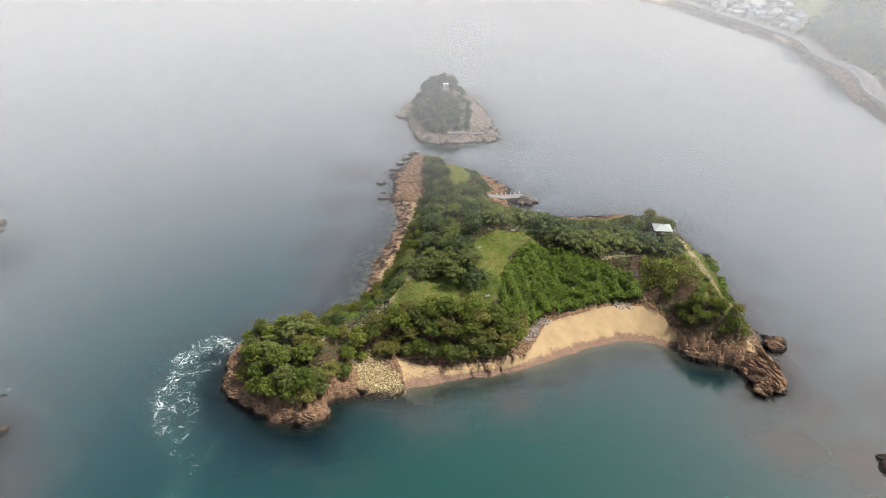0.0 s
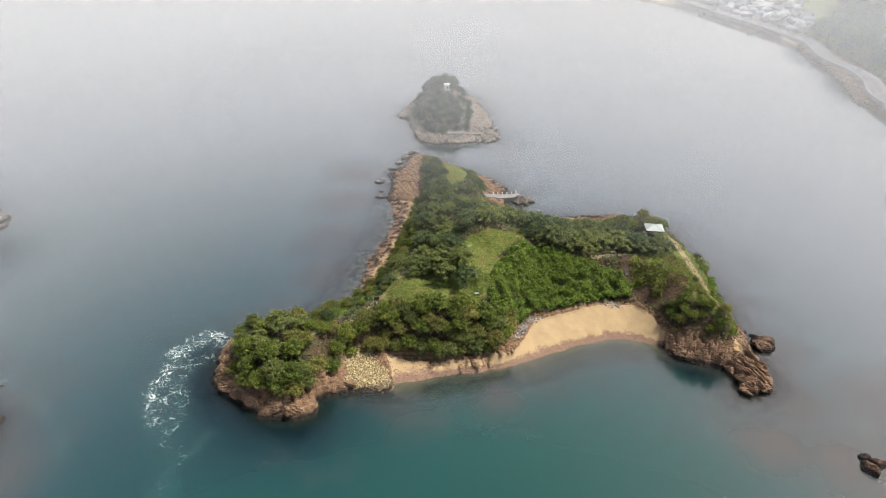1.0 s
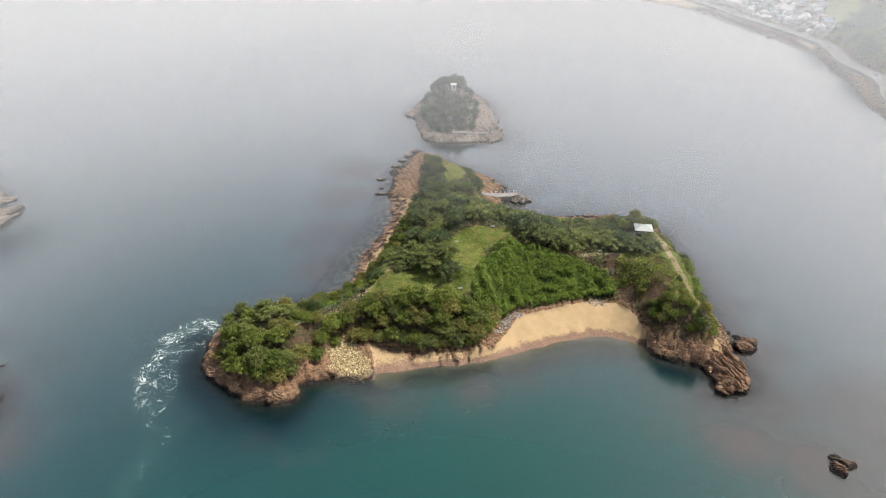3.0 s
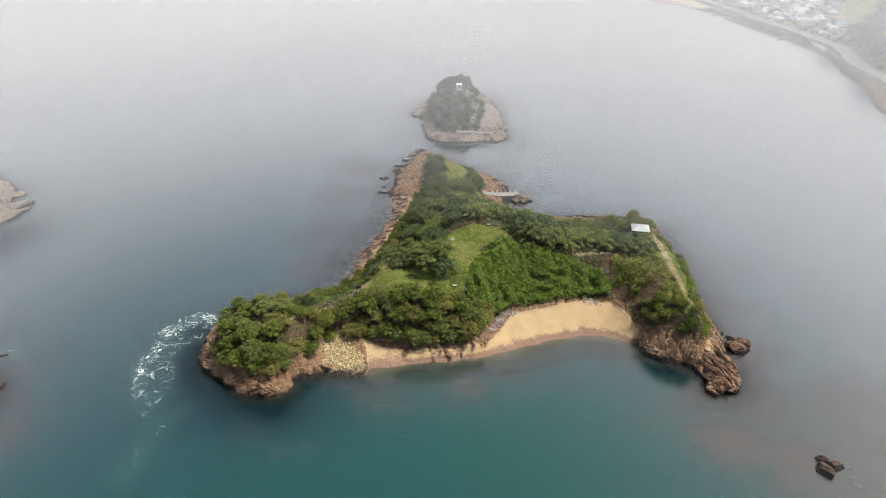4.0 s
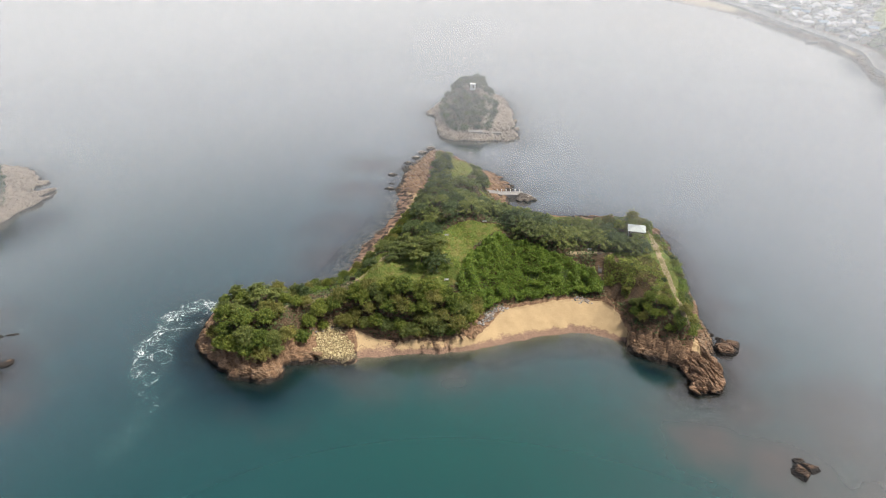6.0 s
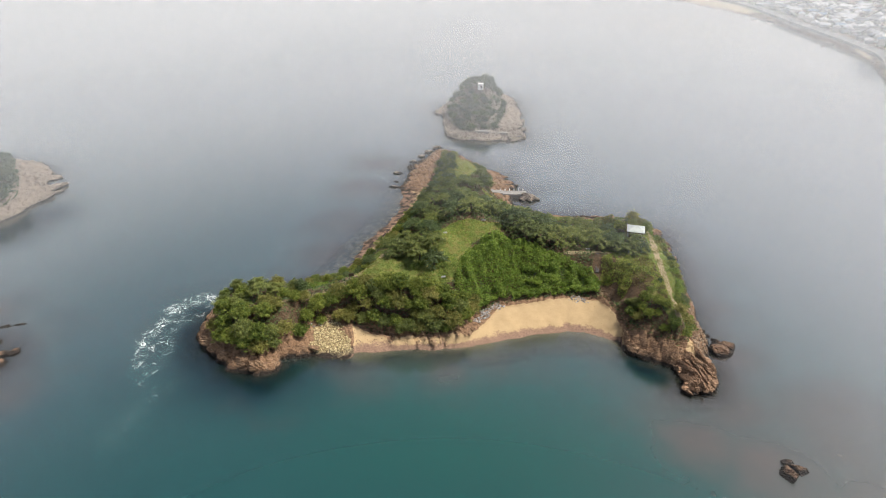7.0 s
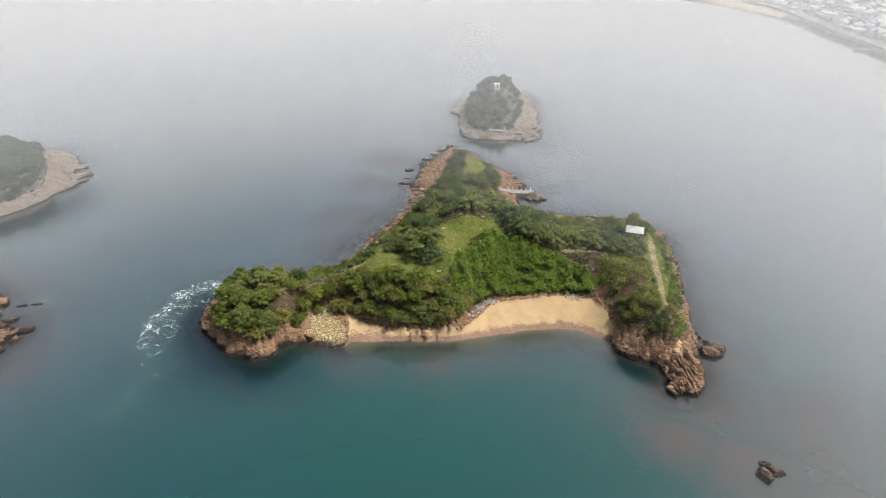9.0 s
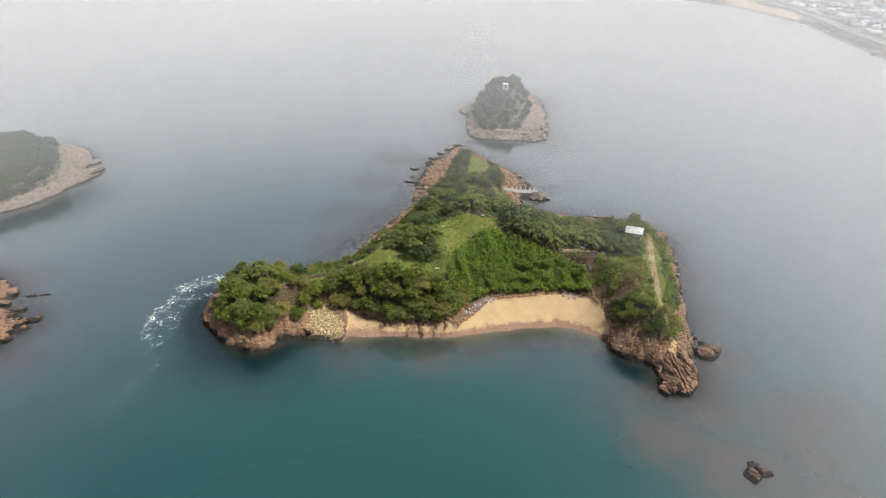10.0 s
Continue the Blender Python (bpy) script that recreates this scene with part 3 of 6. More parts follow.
WEST_ISLET = Land(
    [(-133.8, 140.6), (-129.8, 148.7), (-127.3, 159.4), (-126.2, 170.9), (-126, 176.8), (-134, 184.5), (-141, 195.6), (-152, 204), (-170, 205), (-190, 190),
     (-196, 165), (-182, 142), (-155, 130)],
    [(-136, 143), (-132, 150), (-130, 159), (-132, 167), (-143, 182), (-158, 194), (-172, 196), (-184, 183), (-188, 165), (-176, 146), (-155, 135)],
    [(-130, 155, 3.2), (-140, 180, 2.6), (-170, 195, 2.4), (-170, 140, 2.5)],
    [(-143, 165, 7.5), (-137, 155, 6), (-165, 170, 8.2), (-150, 182, 6)], [(-150, 165, 6)], rough=0.8, ledge=1.3)
WEST_REEF = Land(
    [(-127, 112), (-100, 107), (-94, 105), (-87, 98), (-87, 94), (-82, 93), (-79.7, 95), (-79.5, 91.5), (-74, 92), (-71.7, 87), (-73, 83), (-71.4, 77.8),
     (-80, 71), (-100, 74), (-127, 86)],
    [(-125, 109), (-101, 104), (-95, 101), (-91, 97), (-92, 93), (-84, 88), (-80, 83), (-78, 79), (-84, 74), (-101, 77), (-125, 89)],
    [(-85, 88, 1.3), (-100, 95, 1.8)], [(-95, 90, 2.4), (-110, 98, 3.0)], [(-100, 92, 4)], rough=0.9, ledge=1.1)


def lay_ground(name, land, x0, x1, y0, y1, step, material, label, zones=None, cut=-12.0, soft=None):
    """Land as a fine sheet of ground, from a little below the water upwards."""
    xs, ys = np.arange(x0, x1 + step, step), np.arange(y0, y1 + step, step)
    gx, gy = np.meshgrid(xs, ys)
    gz = land.z(gx, gy)
    d = inland(gx, gy, land.coast)
    keep = d > cut
    quad = keep[:-1, :-1] | keep[1:, :-1] | keep[:-1, 1:] | keep[1:, 1:]
    used = np.zeros(gx.shape, bool)
    for a, b in ((0, 0), (1, 0), (0, 1), (1, 1)):
        used[a:used.shape[0] - 1 + a, b:used.shape[1] - 1 + b] |= quad
    index = np.full(gx.shape, -1, np.int64)
    index[used] = np.arange(used.sum())
    verts = np.stack([gx[used], gy[used], gz[used]], 1)
    faces = np.stack([index[:-1, :-1][quad], index[:-1, 1:][quad], index[1:, 1:][quad], index[1:, :-1][quad]], 1)
    ob = mesh_from(name, verts.tolist(), faces.tolist(), material, smooth=False)
    if soft:
        mid = verts[faces].mean(axis=1)
        ob.data.polygons.foreach_set("use_smooth", soft(mid[:, 0], mid[:, 1]) < 0.3)
    for key, fn in (zones or {}).items():
        layer = ob.data.attributes.new(key, "FLOAT", "POINT")
        layer.data.foreach_set("value", fn(verts[:, 0], verts[:, 1]).astype(np.float32))
    return tagged(ob, label, "island", kind="structure")


def in_meadow(x, y):
    return np.max([inland(x, y, m) for m in MEADOWS], axis=0)


BARE = [(62.2, 139.5, 1.3), (60.5, 137.5, 1.0), (69.5, 138, 3.0), (72, 132, 3.0), (76, 128, 2.0), (78.6, 131.5, 1.8), (79, 136, 1.2), (36, 128, 1.2), (45, 136, 1.8), (39, 141, 1.5), (-9.7, 108.5, 1.3)]


def bare_soil(x, y):
    return np.max([1 - np.hypot(x - a, y - b) / (2 * r) for a, b, r in BARE], axis=0)


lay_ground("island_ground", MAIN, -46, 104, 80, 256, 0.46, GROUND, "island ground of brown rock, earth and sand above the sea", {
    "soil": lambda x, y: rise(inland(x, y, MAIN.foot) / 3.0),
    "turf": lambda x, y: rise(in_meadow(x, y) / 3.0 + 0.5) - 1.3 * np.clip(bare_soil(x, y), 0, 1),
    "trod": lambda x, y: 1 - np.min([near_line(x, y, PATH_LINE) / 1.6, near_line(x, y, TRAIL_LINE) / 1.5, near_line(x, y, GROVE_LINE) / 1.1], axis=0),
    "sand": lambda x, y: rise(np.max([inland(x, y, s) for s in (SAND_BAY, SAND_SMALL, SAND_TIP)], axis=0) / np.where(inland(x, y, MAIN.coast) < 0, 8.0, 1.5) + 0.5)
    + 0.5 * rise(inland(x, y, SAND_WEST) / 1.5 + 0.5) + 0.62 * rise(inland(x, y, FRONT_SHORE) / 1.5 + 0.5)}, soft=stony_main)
lay_ground("islet_ground", ISLET, -16, 50, 248, 346, 0.8, ROCK_PALE, "rocky ground of a small wooded islet beyond the point")
lay_ground("west_islet_ground", WEST_ISLET, -204, -114, 122, 214, 0.8, ROCK_PALE, "pale rock ledges of a wooded islet")
lay_ground("reef_ground", WEST_REEF, -135, -62, 64, 120, 0.7, ROCK, "low brown reef rocks awash beside the race")

# ---- the sea ----
MAIN_COAST = [(218, 240), (222, 285), (226, 306), (226, 312), (225.5, 316), (222.9, 321), (227, 335), (236.2, 363), (239.5, 383), (241.5, 405), (245.5, 430), (248, 446), (248.5, 468), (243.2, 487), (238.2, 517), (230.6, 557), (224, 585), (213, 612), (192, 645), (168, 682), (130, 716), (60, 762), (0, 790), (0, 1400), (1400, 1400), (1400, 240)]
FOAM_RUNS = [([(-31, 121), (-35.6, 118.6), (-38.7, 121.8), (-42.1, 117.6), (-45.2, 111.8)], 2.6, 1.0), ([(-45.2, 111.8), (-45.2, 104.2), (-43.9, 99)], 3.0, 0.8),
             ([(-36.5, 112.3), (-40.2, 109.9), (-40.9, 103.3), (-39, 98)], 2.2, 0.66), ([(-43.9, 99), (-43, 93), (-39.3, 89.2)], 3.2, 0.5),
             ([(-38.4, 98.9), (-37.5, 94), (-37.9, 88)], 2.2, 0.46), ([(-37.5, 87), (-32, 83.4), (-31.6, 76.7), (-32, 68)], 3.0, 0.30), ([(-30.1, 88), (-29.4, 84.8), (-31, 81)], 1.2, 0.34)]
FOAM_SMALL = [[(-73.3, 100.4), (-70.6, 99.4), (-66.4, 96.3), (-62.4, 91)], [(-84.6, 105.3), (-76, 103.4)], [(-57, 87), (-55.2, 82.2)], [(0.5, 256.5), (4, 254.5), (12, 254.5), (24, 255.5)], [(-2, 250), (3, 249.5)]]


def lay_sea():
    xs = np.concatenate([[-4200, -2500, -1400, -800, -450, -300, -240], np.arange(-205, 112, 1.2), [118, 128, 142, 160, 185, 200], np.arange(206, 264, 3.0), [280, 400, 900, 2000, 4200]])
    ys = np.concatenate([[-3000, -1200, -400, -100, 0, 30], np.arange(50, 348, 1.2), np.arange(352, 760, 6.0), [800, 1000, 1500, 2500, 4300]])
    gx, gy = np.meshgrid(xs, ys)
    nx, ny = len(xs), len(ys)
    k = np.arange(nx * ny).reshape(ny, nx)
    faces = np.stack([k[:-1, :-1], k[:-1, 1:], k[1:, 1:], k[1:, :-1]], -1).reshape(-1, 4)
    ob = mesh_from("sea", np.stack([gx, gy, np.zeros_like(gx)], -1).reshape(-1, 3).tolist(), faces.tolist(), WATER, smooth=True)
    off = np.max([inland(gx, gy, c) for c in (MAIN.coast, ISLET.coast, WEST_ISLET.coast, WEST_REEF.coast)] + [inland(gx, gy, MAIN_COAST)], axis=0)
    depth = np.clip(-off * (0.08 + 0.34 * stony_main(gx, gy)) + 0.02 * np.minimum(off, 0) ** 2, 0.02, 8)
    reef = 0.95 * np.exp(np.minimum(off, 0) / 12.5)
    for rx, ry, rr in ((112, 96, 20), (118, 76, 18), (100, 84, 16), (95, 100, 12), (99, 118, 10), (85, 88, 12), (104, 70, 16), (-75, 88, 16), (-10, 88, 8), (30, 102, 9), (96, 140, 8), (-66, 76, 12), (-14, 150, 14), (-12, 172, 18), (-14, 200, 18), (-16, 226, 18)):
        reef = np.maximum(reef, 0.8 * np.exp(-((gx - rx) ** 2 + (gy - ry) ** 2) / rr ** 2))
    # where cliff, islet woods and hillside reflect dark: coloured in, partly deep water
    reflected_dark = np.maximum(np.exp(-(((gx + 16) / 20) ** 2 + ((gy - 93) / 13) ** 2)), np.exp(-(near_line(gx, gy, [(-35, 112), (-33, 103), (-27, 97), (-18, 92), (-10, 90)]) / 10.0) ** 2))
    for line, wide in (([(-130, 134), (-120, 148), (-119, 160)], 12.0), ([(8, 253.5), (22, 253.5), (30, 255)], 3.0), ([(75, 110.5), (79, 108.5)], 3.5), ([(233, 402), (237, 420), (243, 440)], 6.5), ([(223, 340), (228, 357)], 4.5)):
        reflected_dark = np.maximum(reflected_dark, np.exp(-(near_line(gx, gy, line) / wide) ** 2))
    reef = reef * (1 - 0.95 * reflected_dark)
    bay = np.exp(-(((gx - 35) / 60) ** 2 + ((gy - 85) / 30) ** 2))
    bay = np.maximum(bay, 0.75 * np.exp(-(((gx + 95) / 75) ** 2 + ((gy - 175) / 75) ** 2)))
    swing_x, swing_y = gx - 0.8 + 5 * fbm(gx, gy, 0.11, 3, 3), gy + 5 * fbm(gx, gy, 0.11, 3, 6)
    foam = 0.0
    for line, wide, strong in FOAM_RUNS:
        foam = np.maximum(foam, strong * np.exp(-(near_line(swing_x, swing_y, line) / wide) ** 2))
    for line in FOAM_SMALL:
        foam = np.maximum(foam, 0.42 * np.exp(-(near_line(gx, gy, line) / 1.0) ** 2))
    for key, val in (("depth", depth), ("reef", reef), ("bay", bay), ("reflected_dark", reflected_dark), ("foam", foam)):
        layer = ob.data.attributes.new(key, "FLOAT", "POINT")
        layer.data.foreach_set("value", val.ravel().astype(np.float32))
    return tagged(ob, "calm grey-green sea with brown shallows and foam", "sea", kind="structure")


lay_sea()
# two flat sheets added above the scene to stand in for aerial haze
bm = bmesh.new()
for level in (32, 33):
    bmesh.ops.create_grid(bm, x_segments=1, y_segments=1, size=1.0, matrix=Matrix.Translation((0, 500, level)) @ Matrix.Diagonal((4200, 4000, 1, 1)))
tagged(link_mesh("haze", bm, HAZE_SHEET), "two flat translucent sheets standing in for haze over the distant water", "haze", kind="structure")


# ---- plants ----
def leaf_quads(rng, centres, radii, squash, count, size, outward=0.55, up=0.35):
    """Leaf sprays over a heap of rounded clumps: an array (n, 4, 3)."""
    c = np.repeat(np.asarray(centres, float), count, axis=0)
    r = np.repeat(np.asarray(radii, float), count)
    n = len(c)
    d = rng.normal(size=(n, 3))
    d[:, 2] = np.abs(d[:, 2]) * 1.1 - 0.35
    d /= np.linalg.norm(d, axis=1)[:, None]
    shell = (0.62 + 0.55 * rng.random(n) ** 1.4)[:, None]
    p = c + d * r[:, None] * shell * np.array([1, 1, squash])
    nrm = d * outward + np.array([0, 0, up]) + rng.normal(size=(n, 3)) * 0.55
    nrm /= np.linalg.norm(nrm, axis=1)[:, None]
    t = np.cross(nrm, rng.normal(size=(n, 3)))
    t /= np.linalg.norm(t, axis=1)[:, None]
    b = np.cross(nrm, t)
    s = (size * (0.65 + 0.7 * rng.random(n)))[:, None]
    return np.stack([p + t * s, p - t * s * 0.75 + b * s * 0.62, p - t * s * 0.75 - b * s * 0.62], 1)


def spray_leaves(rng, centres, stretch, count, size):
    """Flat fans of leaves reaching outwards from the middle of a crown, drooping at their tips: an array (n, 3, 3)."""
    c = np.repeat(np.asarray(centres, float), count, axis=0)
    n = len(c)
    out = c[:, :2] / (np.linalg.norm(c[:, :2], axis=1)[:, None] + 1e-6)
    along, across = rng.uniform(-1, 1, n), rng.normal(size=n)
    reach = stretch * (0.75 + 0.5 * rng.random(n))
    p = c.copy()
    p[:, :2] += out * (along * reach * 1.05)[:, None] + np.stack([-out[:, 1], out[:, 0]], 1) * (across * reach * 0.34 * (1.1 - 0.5 * np.abs(along)))[:, None]
    p[:, 2] += rng.normal(size=n) * 0.10 - 0.16 * along * np.abs(along) - 0.10 * across ** 2
    nrm = rng.normal(size=(n, 3)) * 0.42 + np.array([0, 0, 1.0])
    nrm[:, :2] += out * 0.25
    nrm /= np.linalg.norm(nrm, axis=1)[:, None]
    t = np.cross(nrm, rng.normal(size=(n, 3)))
    t /= np.linalg.norm(t, axis=1)[:, None]
    b = np.cross(nrm, t)
    s = (size * (0.65 + 0.7 * rng.random(n)))[:, None]
    return np.stack([p + t * s, p - t * s * 0.75 + b * s * 0.62, p - t * s * 0.75 - b * s * 0.62], 1)


def grow(name, style, leaf, seed, label, category="tree"):
    """One plant at the origin: trunk, limbs and a crown of leaf sprays."""
    rng = np.random.default_rng(seed)
    plant = tagged(new(name), label, category)
    if style == "cherry":
        R, H, clumps = 3.5, 4.3, 44
        rad = R * np.sqrt((np.arange(clumps) + 0.5) / clumps) * (0.72 + 0.42 * rng.random(clumps))
        ang = np.arange(clumps) * 2.4 + rng.random(clumps) * 0.8
        cz = H * (0.98 - 0.5 * (rad / R) ** 2) + rng.normal(size=clumps) * 0.34
        cz[::4] -= 0.75
        centres = np.stack([rad * np.cos(ang), rad * np.sin(ang), cz], 1)
        q = spray_leaves(rng, centres, 0.85, 62, 0.2)
        trunk_top, spread = 1.9, centres[::8]
    elif style == "broad":
        R, H, clumps = 3.6, 6.0, 74
        k = (np.arange(clumps) + 0.5) / clumps
        up = 1 - 1.25 * k
        ang = np.arange(clumps) * 2.4 + rng.random(clumps) * 0.6
        side = np.sqrt(np.maximum(0.05, 1 - up * up)) * (0.55 + 0.58 * rng.random(clumps))
        centres = np.stack([R * 0.9 * side * np.cos(ang), R * 0.9 * side * np.sin(ang), H * 0.5 + (up * 0.5 + rng.normal(size=clumps) * 0.11) * H * 0.78], 1)
        q = leaf_quads(rng, centres, 0.36 + 0.62 * rng.random(clumps) ** 1.5, 0.72, 46, 0.19)
        inner = leaf_quads(rng, [(0, 0, H * 0.5)], [R * 0.6], 0.72, 190, 0.7)
        q = np.concatenate([q, inner])
        trunk_top, spread = 2.4, centres[5::15]
    else:
        R, H, clumps = 1.7, 1.9, 13
        ang, rad = np.arange(clumps) * 2.4, 1.2 * np.sqrt(rng.random(clumps))
        centres = np.stack([rad * np.cos(ang), rad * np.sin(ang), 0.5 + (1 - (rad / 1.5) ** 2) * 0.85 * rng.random(clumps) + 0.2], 1)
        q = leaf_quads(rng, centres, 0.42 + 0.35 * rng.random(clumps), 0.8, 60, 0.16)
        trunk_top, spread = 0.5, centres[1::5]
    wood = bmesh.new()
    base = 0.2 if style != "shrub" else 0.05
    bend = rng.normal(size=2) * 0.2
    tube(wood, (0, 0, -0.6), (bend[0] * 0.4, bend[1] * 0.4, trunk_top * 0.5), base * 1.25, base * 0.9)
    tube(wood, (bend[0] * 0.4, bend[1] * 0.4, trunk_top * 0.5), (bend[0], bend[1], trunk_top), base * 0.9, base * 0.62)
    part("trunk", wood, BARK, plant, smooth=True)
    for c in spread:
        limb = bmesh.new()
        half = (bend[0] * 0.5 + c[0] * 0.5, bend[1] * 0.5 + c[1] * 0.5, trunk_top + (c[2] - trunk_top) * 0.62)
        tube(limb, (bend[0], bend[1], trunk_top * 0.95), half, base * 0.5, base * 0.3, 5)
        tube(limb, half, tuple(c), base * 0.3, base * 0.1, 5)
        part("limb", limb, BARK, plant, smooth=True)
    quads_mesh("crown", q, leaf, plant)
    return plant


KINDS = {
    "cherry": [("cherry_tree", "cherry", LEAF_CHERRY, 11, "spreading dark green cherry tree with layered leafy branches"),
               ("cherry_tree", "cherry", LEAF_CHERRY, 12, "low spreading green tree with flat tiers of foliage"),
               ("cherry_tree", "cherry", LEAF_DARK, 13, "dark green spreading tree with tiered leafy branches")],
    "broad": [("broadleaf_tree", "broad", LEAF_BROAD, 21, "dense rounded evergreen tree with fresh green leaves"),
              ("broadleaf_tree", "broad", LEAF_BROAD, 22, "bushy green broadleaf tree with a lumpy crown"),
              ("broadleaf_tree", "broad", LEAF_YELLOW, 23, "broadleaf tree with yellow-green sunlit crown"),
              ("broadleaf_tree", "broad", LEAF_CHERRY, 24, "dense deep green tree rooted on the slope")],
    "dark": [("evergreen_tree", "broad", LEAF_DARK, 25, "dark evergreen tree with a dense crown"),
             ("evergreen_tree", "broad", LEAF_CHERRY, 26, "dull green coastal tree with a rounded crown")],
    "islet": [("evergreen_tree", "broad", LEAF_ISLET, 27, "tree on the hazy islet, haze blue mixed into its leaf colour"),
              ("evergreen_tree", "broad", LEAF_ISLET, 28, "coastal tree on the hazy islet, haze grey mixed into its leaf colour"),
              ("evergreen_tree", "broad", LEAF_DARK, 29, "dark evergreen tree on the hazy islet")],
    "shrub": [("shrub", "shrub", LEAF_BROAD, 31, "low green leafy shrub on the bank"),
              ("shrub", "shrub", LEAF_VINE, 32, "bright green leafy shrub on the slope"),
              ("shrub", "shrub", LEAF_DARK, 33, "small dark green shrub on the shore bank"),
              ("shrub", "shrub", LEAF_YELLOW, 34, "yellow-green scrub bush on the bank")],
    "vine": [("shrub", "shrub", LEAF_VINE, 35, "vivid green vine-covered bush on the slope"),
             ("shrub", "shrub", LEAF_VINE, 36, "bright green mound of vine leaves on the slope")],
}
TEMPLATES, planted = {}, random.Random(4)


def plant(kind, x, y, z, size, group, choice=None):
    """Set one plant; the first of its form is grown, later ones are copies of it."""
    n = planted.randrange(len(KINDS[kind])) if choice is None else choice % len(KINDS[kind])
    turn, tall = planted.uniform(0, 360), size * planted.uniform(0.88, 1.12)
    m = pose(x, y, z, 0, 0, turn) @ Matrix.Diagonal((size, size, tall, 1))
    if (kind, n) not in TEMPLATES:
        name, style, leaf, seed, label = KINDS[kind][n]
        first = grow(name, style, leaf, seed, label, "shrub" if style == "shrub" else "tree")
        TEMPLATES[kind, n] = first
        tagged(first, group=group)
        first.matrix_basis = m
        return first
    source = TEMPLATES[kind, n]
    s = source.scale
    return tagged(copy_thing(source, m @ Matrix.Diagonal((1 / s[0], 1 / s[1], 1 / s[2], 1))), group=group)


def scatter(poly, spacing, seed, tries=6000, avoid=()):
    """Uneven places inside an outline, no two nearer than the spacing."""
    rng = random.Random(seed)
    xs, ys = [p[0] for p in poly], [p[1] for p in poly]
    cand = np.array([(rng.uniform(min(xs), max(xs)), rng.uniform(min(ys), max(ys))) for _ in range(tries)])
    cand = cand[inland(cand[:, 0], cand[:, 1], poly) > 0]
    for other in avoid:
        cand = cand[inland(cand[:, 0], cand[:, 1], other) < 0]
    kept = []
    for p in cand:
        if all((p[0] - a) ** 2 + (p[1] - b) ** 2 > spacing ** 2 for a, b in kept):
            kept.append((float(p[0]), float(p[1])))
    return kept


def set_wood(kind, places, land, low, high, group, sink=0.0, choice=None):
    zs = land.z(np.array([p[0] for p in places]), np.array([p[1] for p in places]))
    for (x, y), z in zip(places, zs):
        plant(kind, x, y, float(z) - sink, planted.uniform(low, high), group, choice)


def tree_row(kind, rows, land, group, sink=0.0):
    """Trees set one by one: x, y and size."""
    zs = land.z(np.array([r[0] for r in rows]), np.array([r[1] for r in rows]))
    for (x, y, s), z in zip(rows, zs):
        plant(kind, x, y, float(z) - sink, s, group)


# the cherry grove on the crest and its flanks
tree_row("cherry", [(19.2, 129.8, 0.95), (11.2, 132.2, 0.55), (22.3, 132.4, 0.85), (15.4, 133.4, 0.8), (6, 143, 0.75), (12.5, 135.5, 0.8), (4.7, 133.5, 0.62), (17.7, 134, 0.95), (23.6, 127.5, 0.9), (11.1, 138.5, 0.85), (20.4, 139, 0.9),
                    (13.1, 143, 0.95), (13, 153.5, 0.95), (19.5, 150.5, 1.0), (25, 150.5, 1.0), (30.2, 150, 1.05), (35.6, 154, 1.0), (18, 145.5, 0.9),
                    (24.5, 158, 1.0), (31, 160, 1.0), (17, 160, 0.95), (12.5, 165, 0.9)], MAIN, "cherry grove on the crest")
tree_row("cherry", [(39.5, 153.5, 1.15), (42.5, 147, 1.2), (46, 142, 1.2), (50.5, 142.5, 1.15), (54.4, 143, 1.1), (58.8, 146.5, 1.1), (49.5, 149, 1.1),
                    (50.5, 156, 1.0), (59, 156, 0.8), (64.8, 149, 0.95), (69.2, 149.2, 0.95), (71.6, 146.6, 0.9), (75.4, 146.4, 0.92), (68.5, 153.5, 0.75), (61.5, 151, 0.85), (66.5, 144.6, 0.72), (70.6, 144.2, 0.72), (74, 143.4, 0.75), (77, 144.8, 0.7),
                    (44, 160, 1.0), (37, 162, 1.0)], MAIN, "cherry grove on the crest")
set_wood("cherry", scatter([(12, 166), (30, 163), (43, 163), (40, 171), (31, 180), (18, 187), (11, 178)], 4.2, 3),
         MAIN, 0.55, 0.8, "cherry grove on the crest")
set_wood("cherry", scatter([(44, 161), (58, 160), (70, 160), (72, 166), (58, 170.5), (44, 172)], 3.6, 5), MAIN, 0.6, 0.78, "cherry grove on the crest")
tree_row("broad", [(76.5, 162.5, 0.55), (80, 159.5, 0.55), (79.5, 164.5, 0.55), (73, 163, 0.6), (77, 168, 0.6), (70, 166, 0.6)], MAIN, "trees round the pavilion")
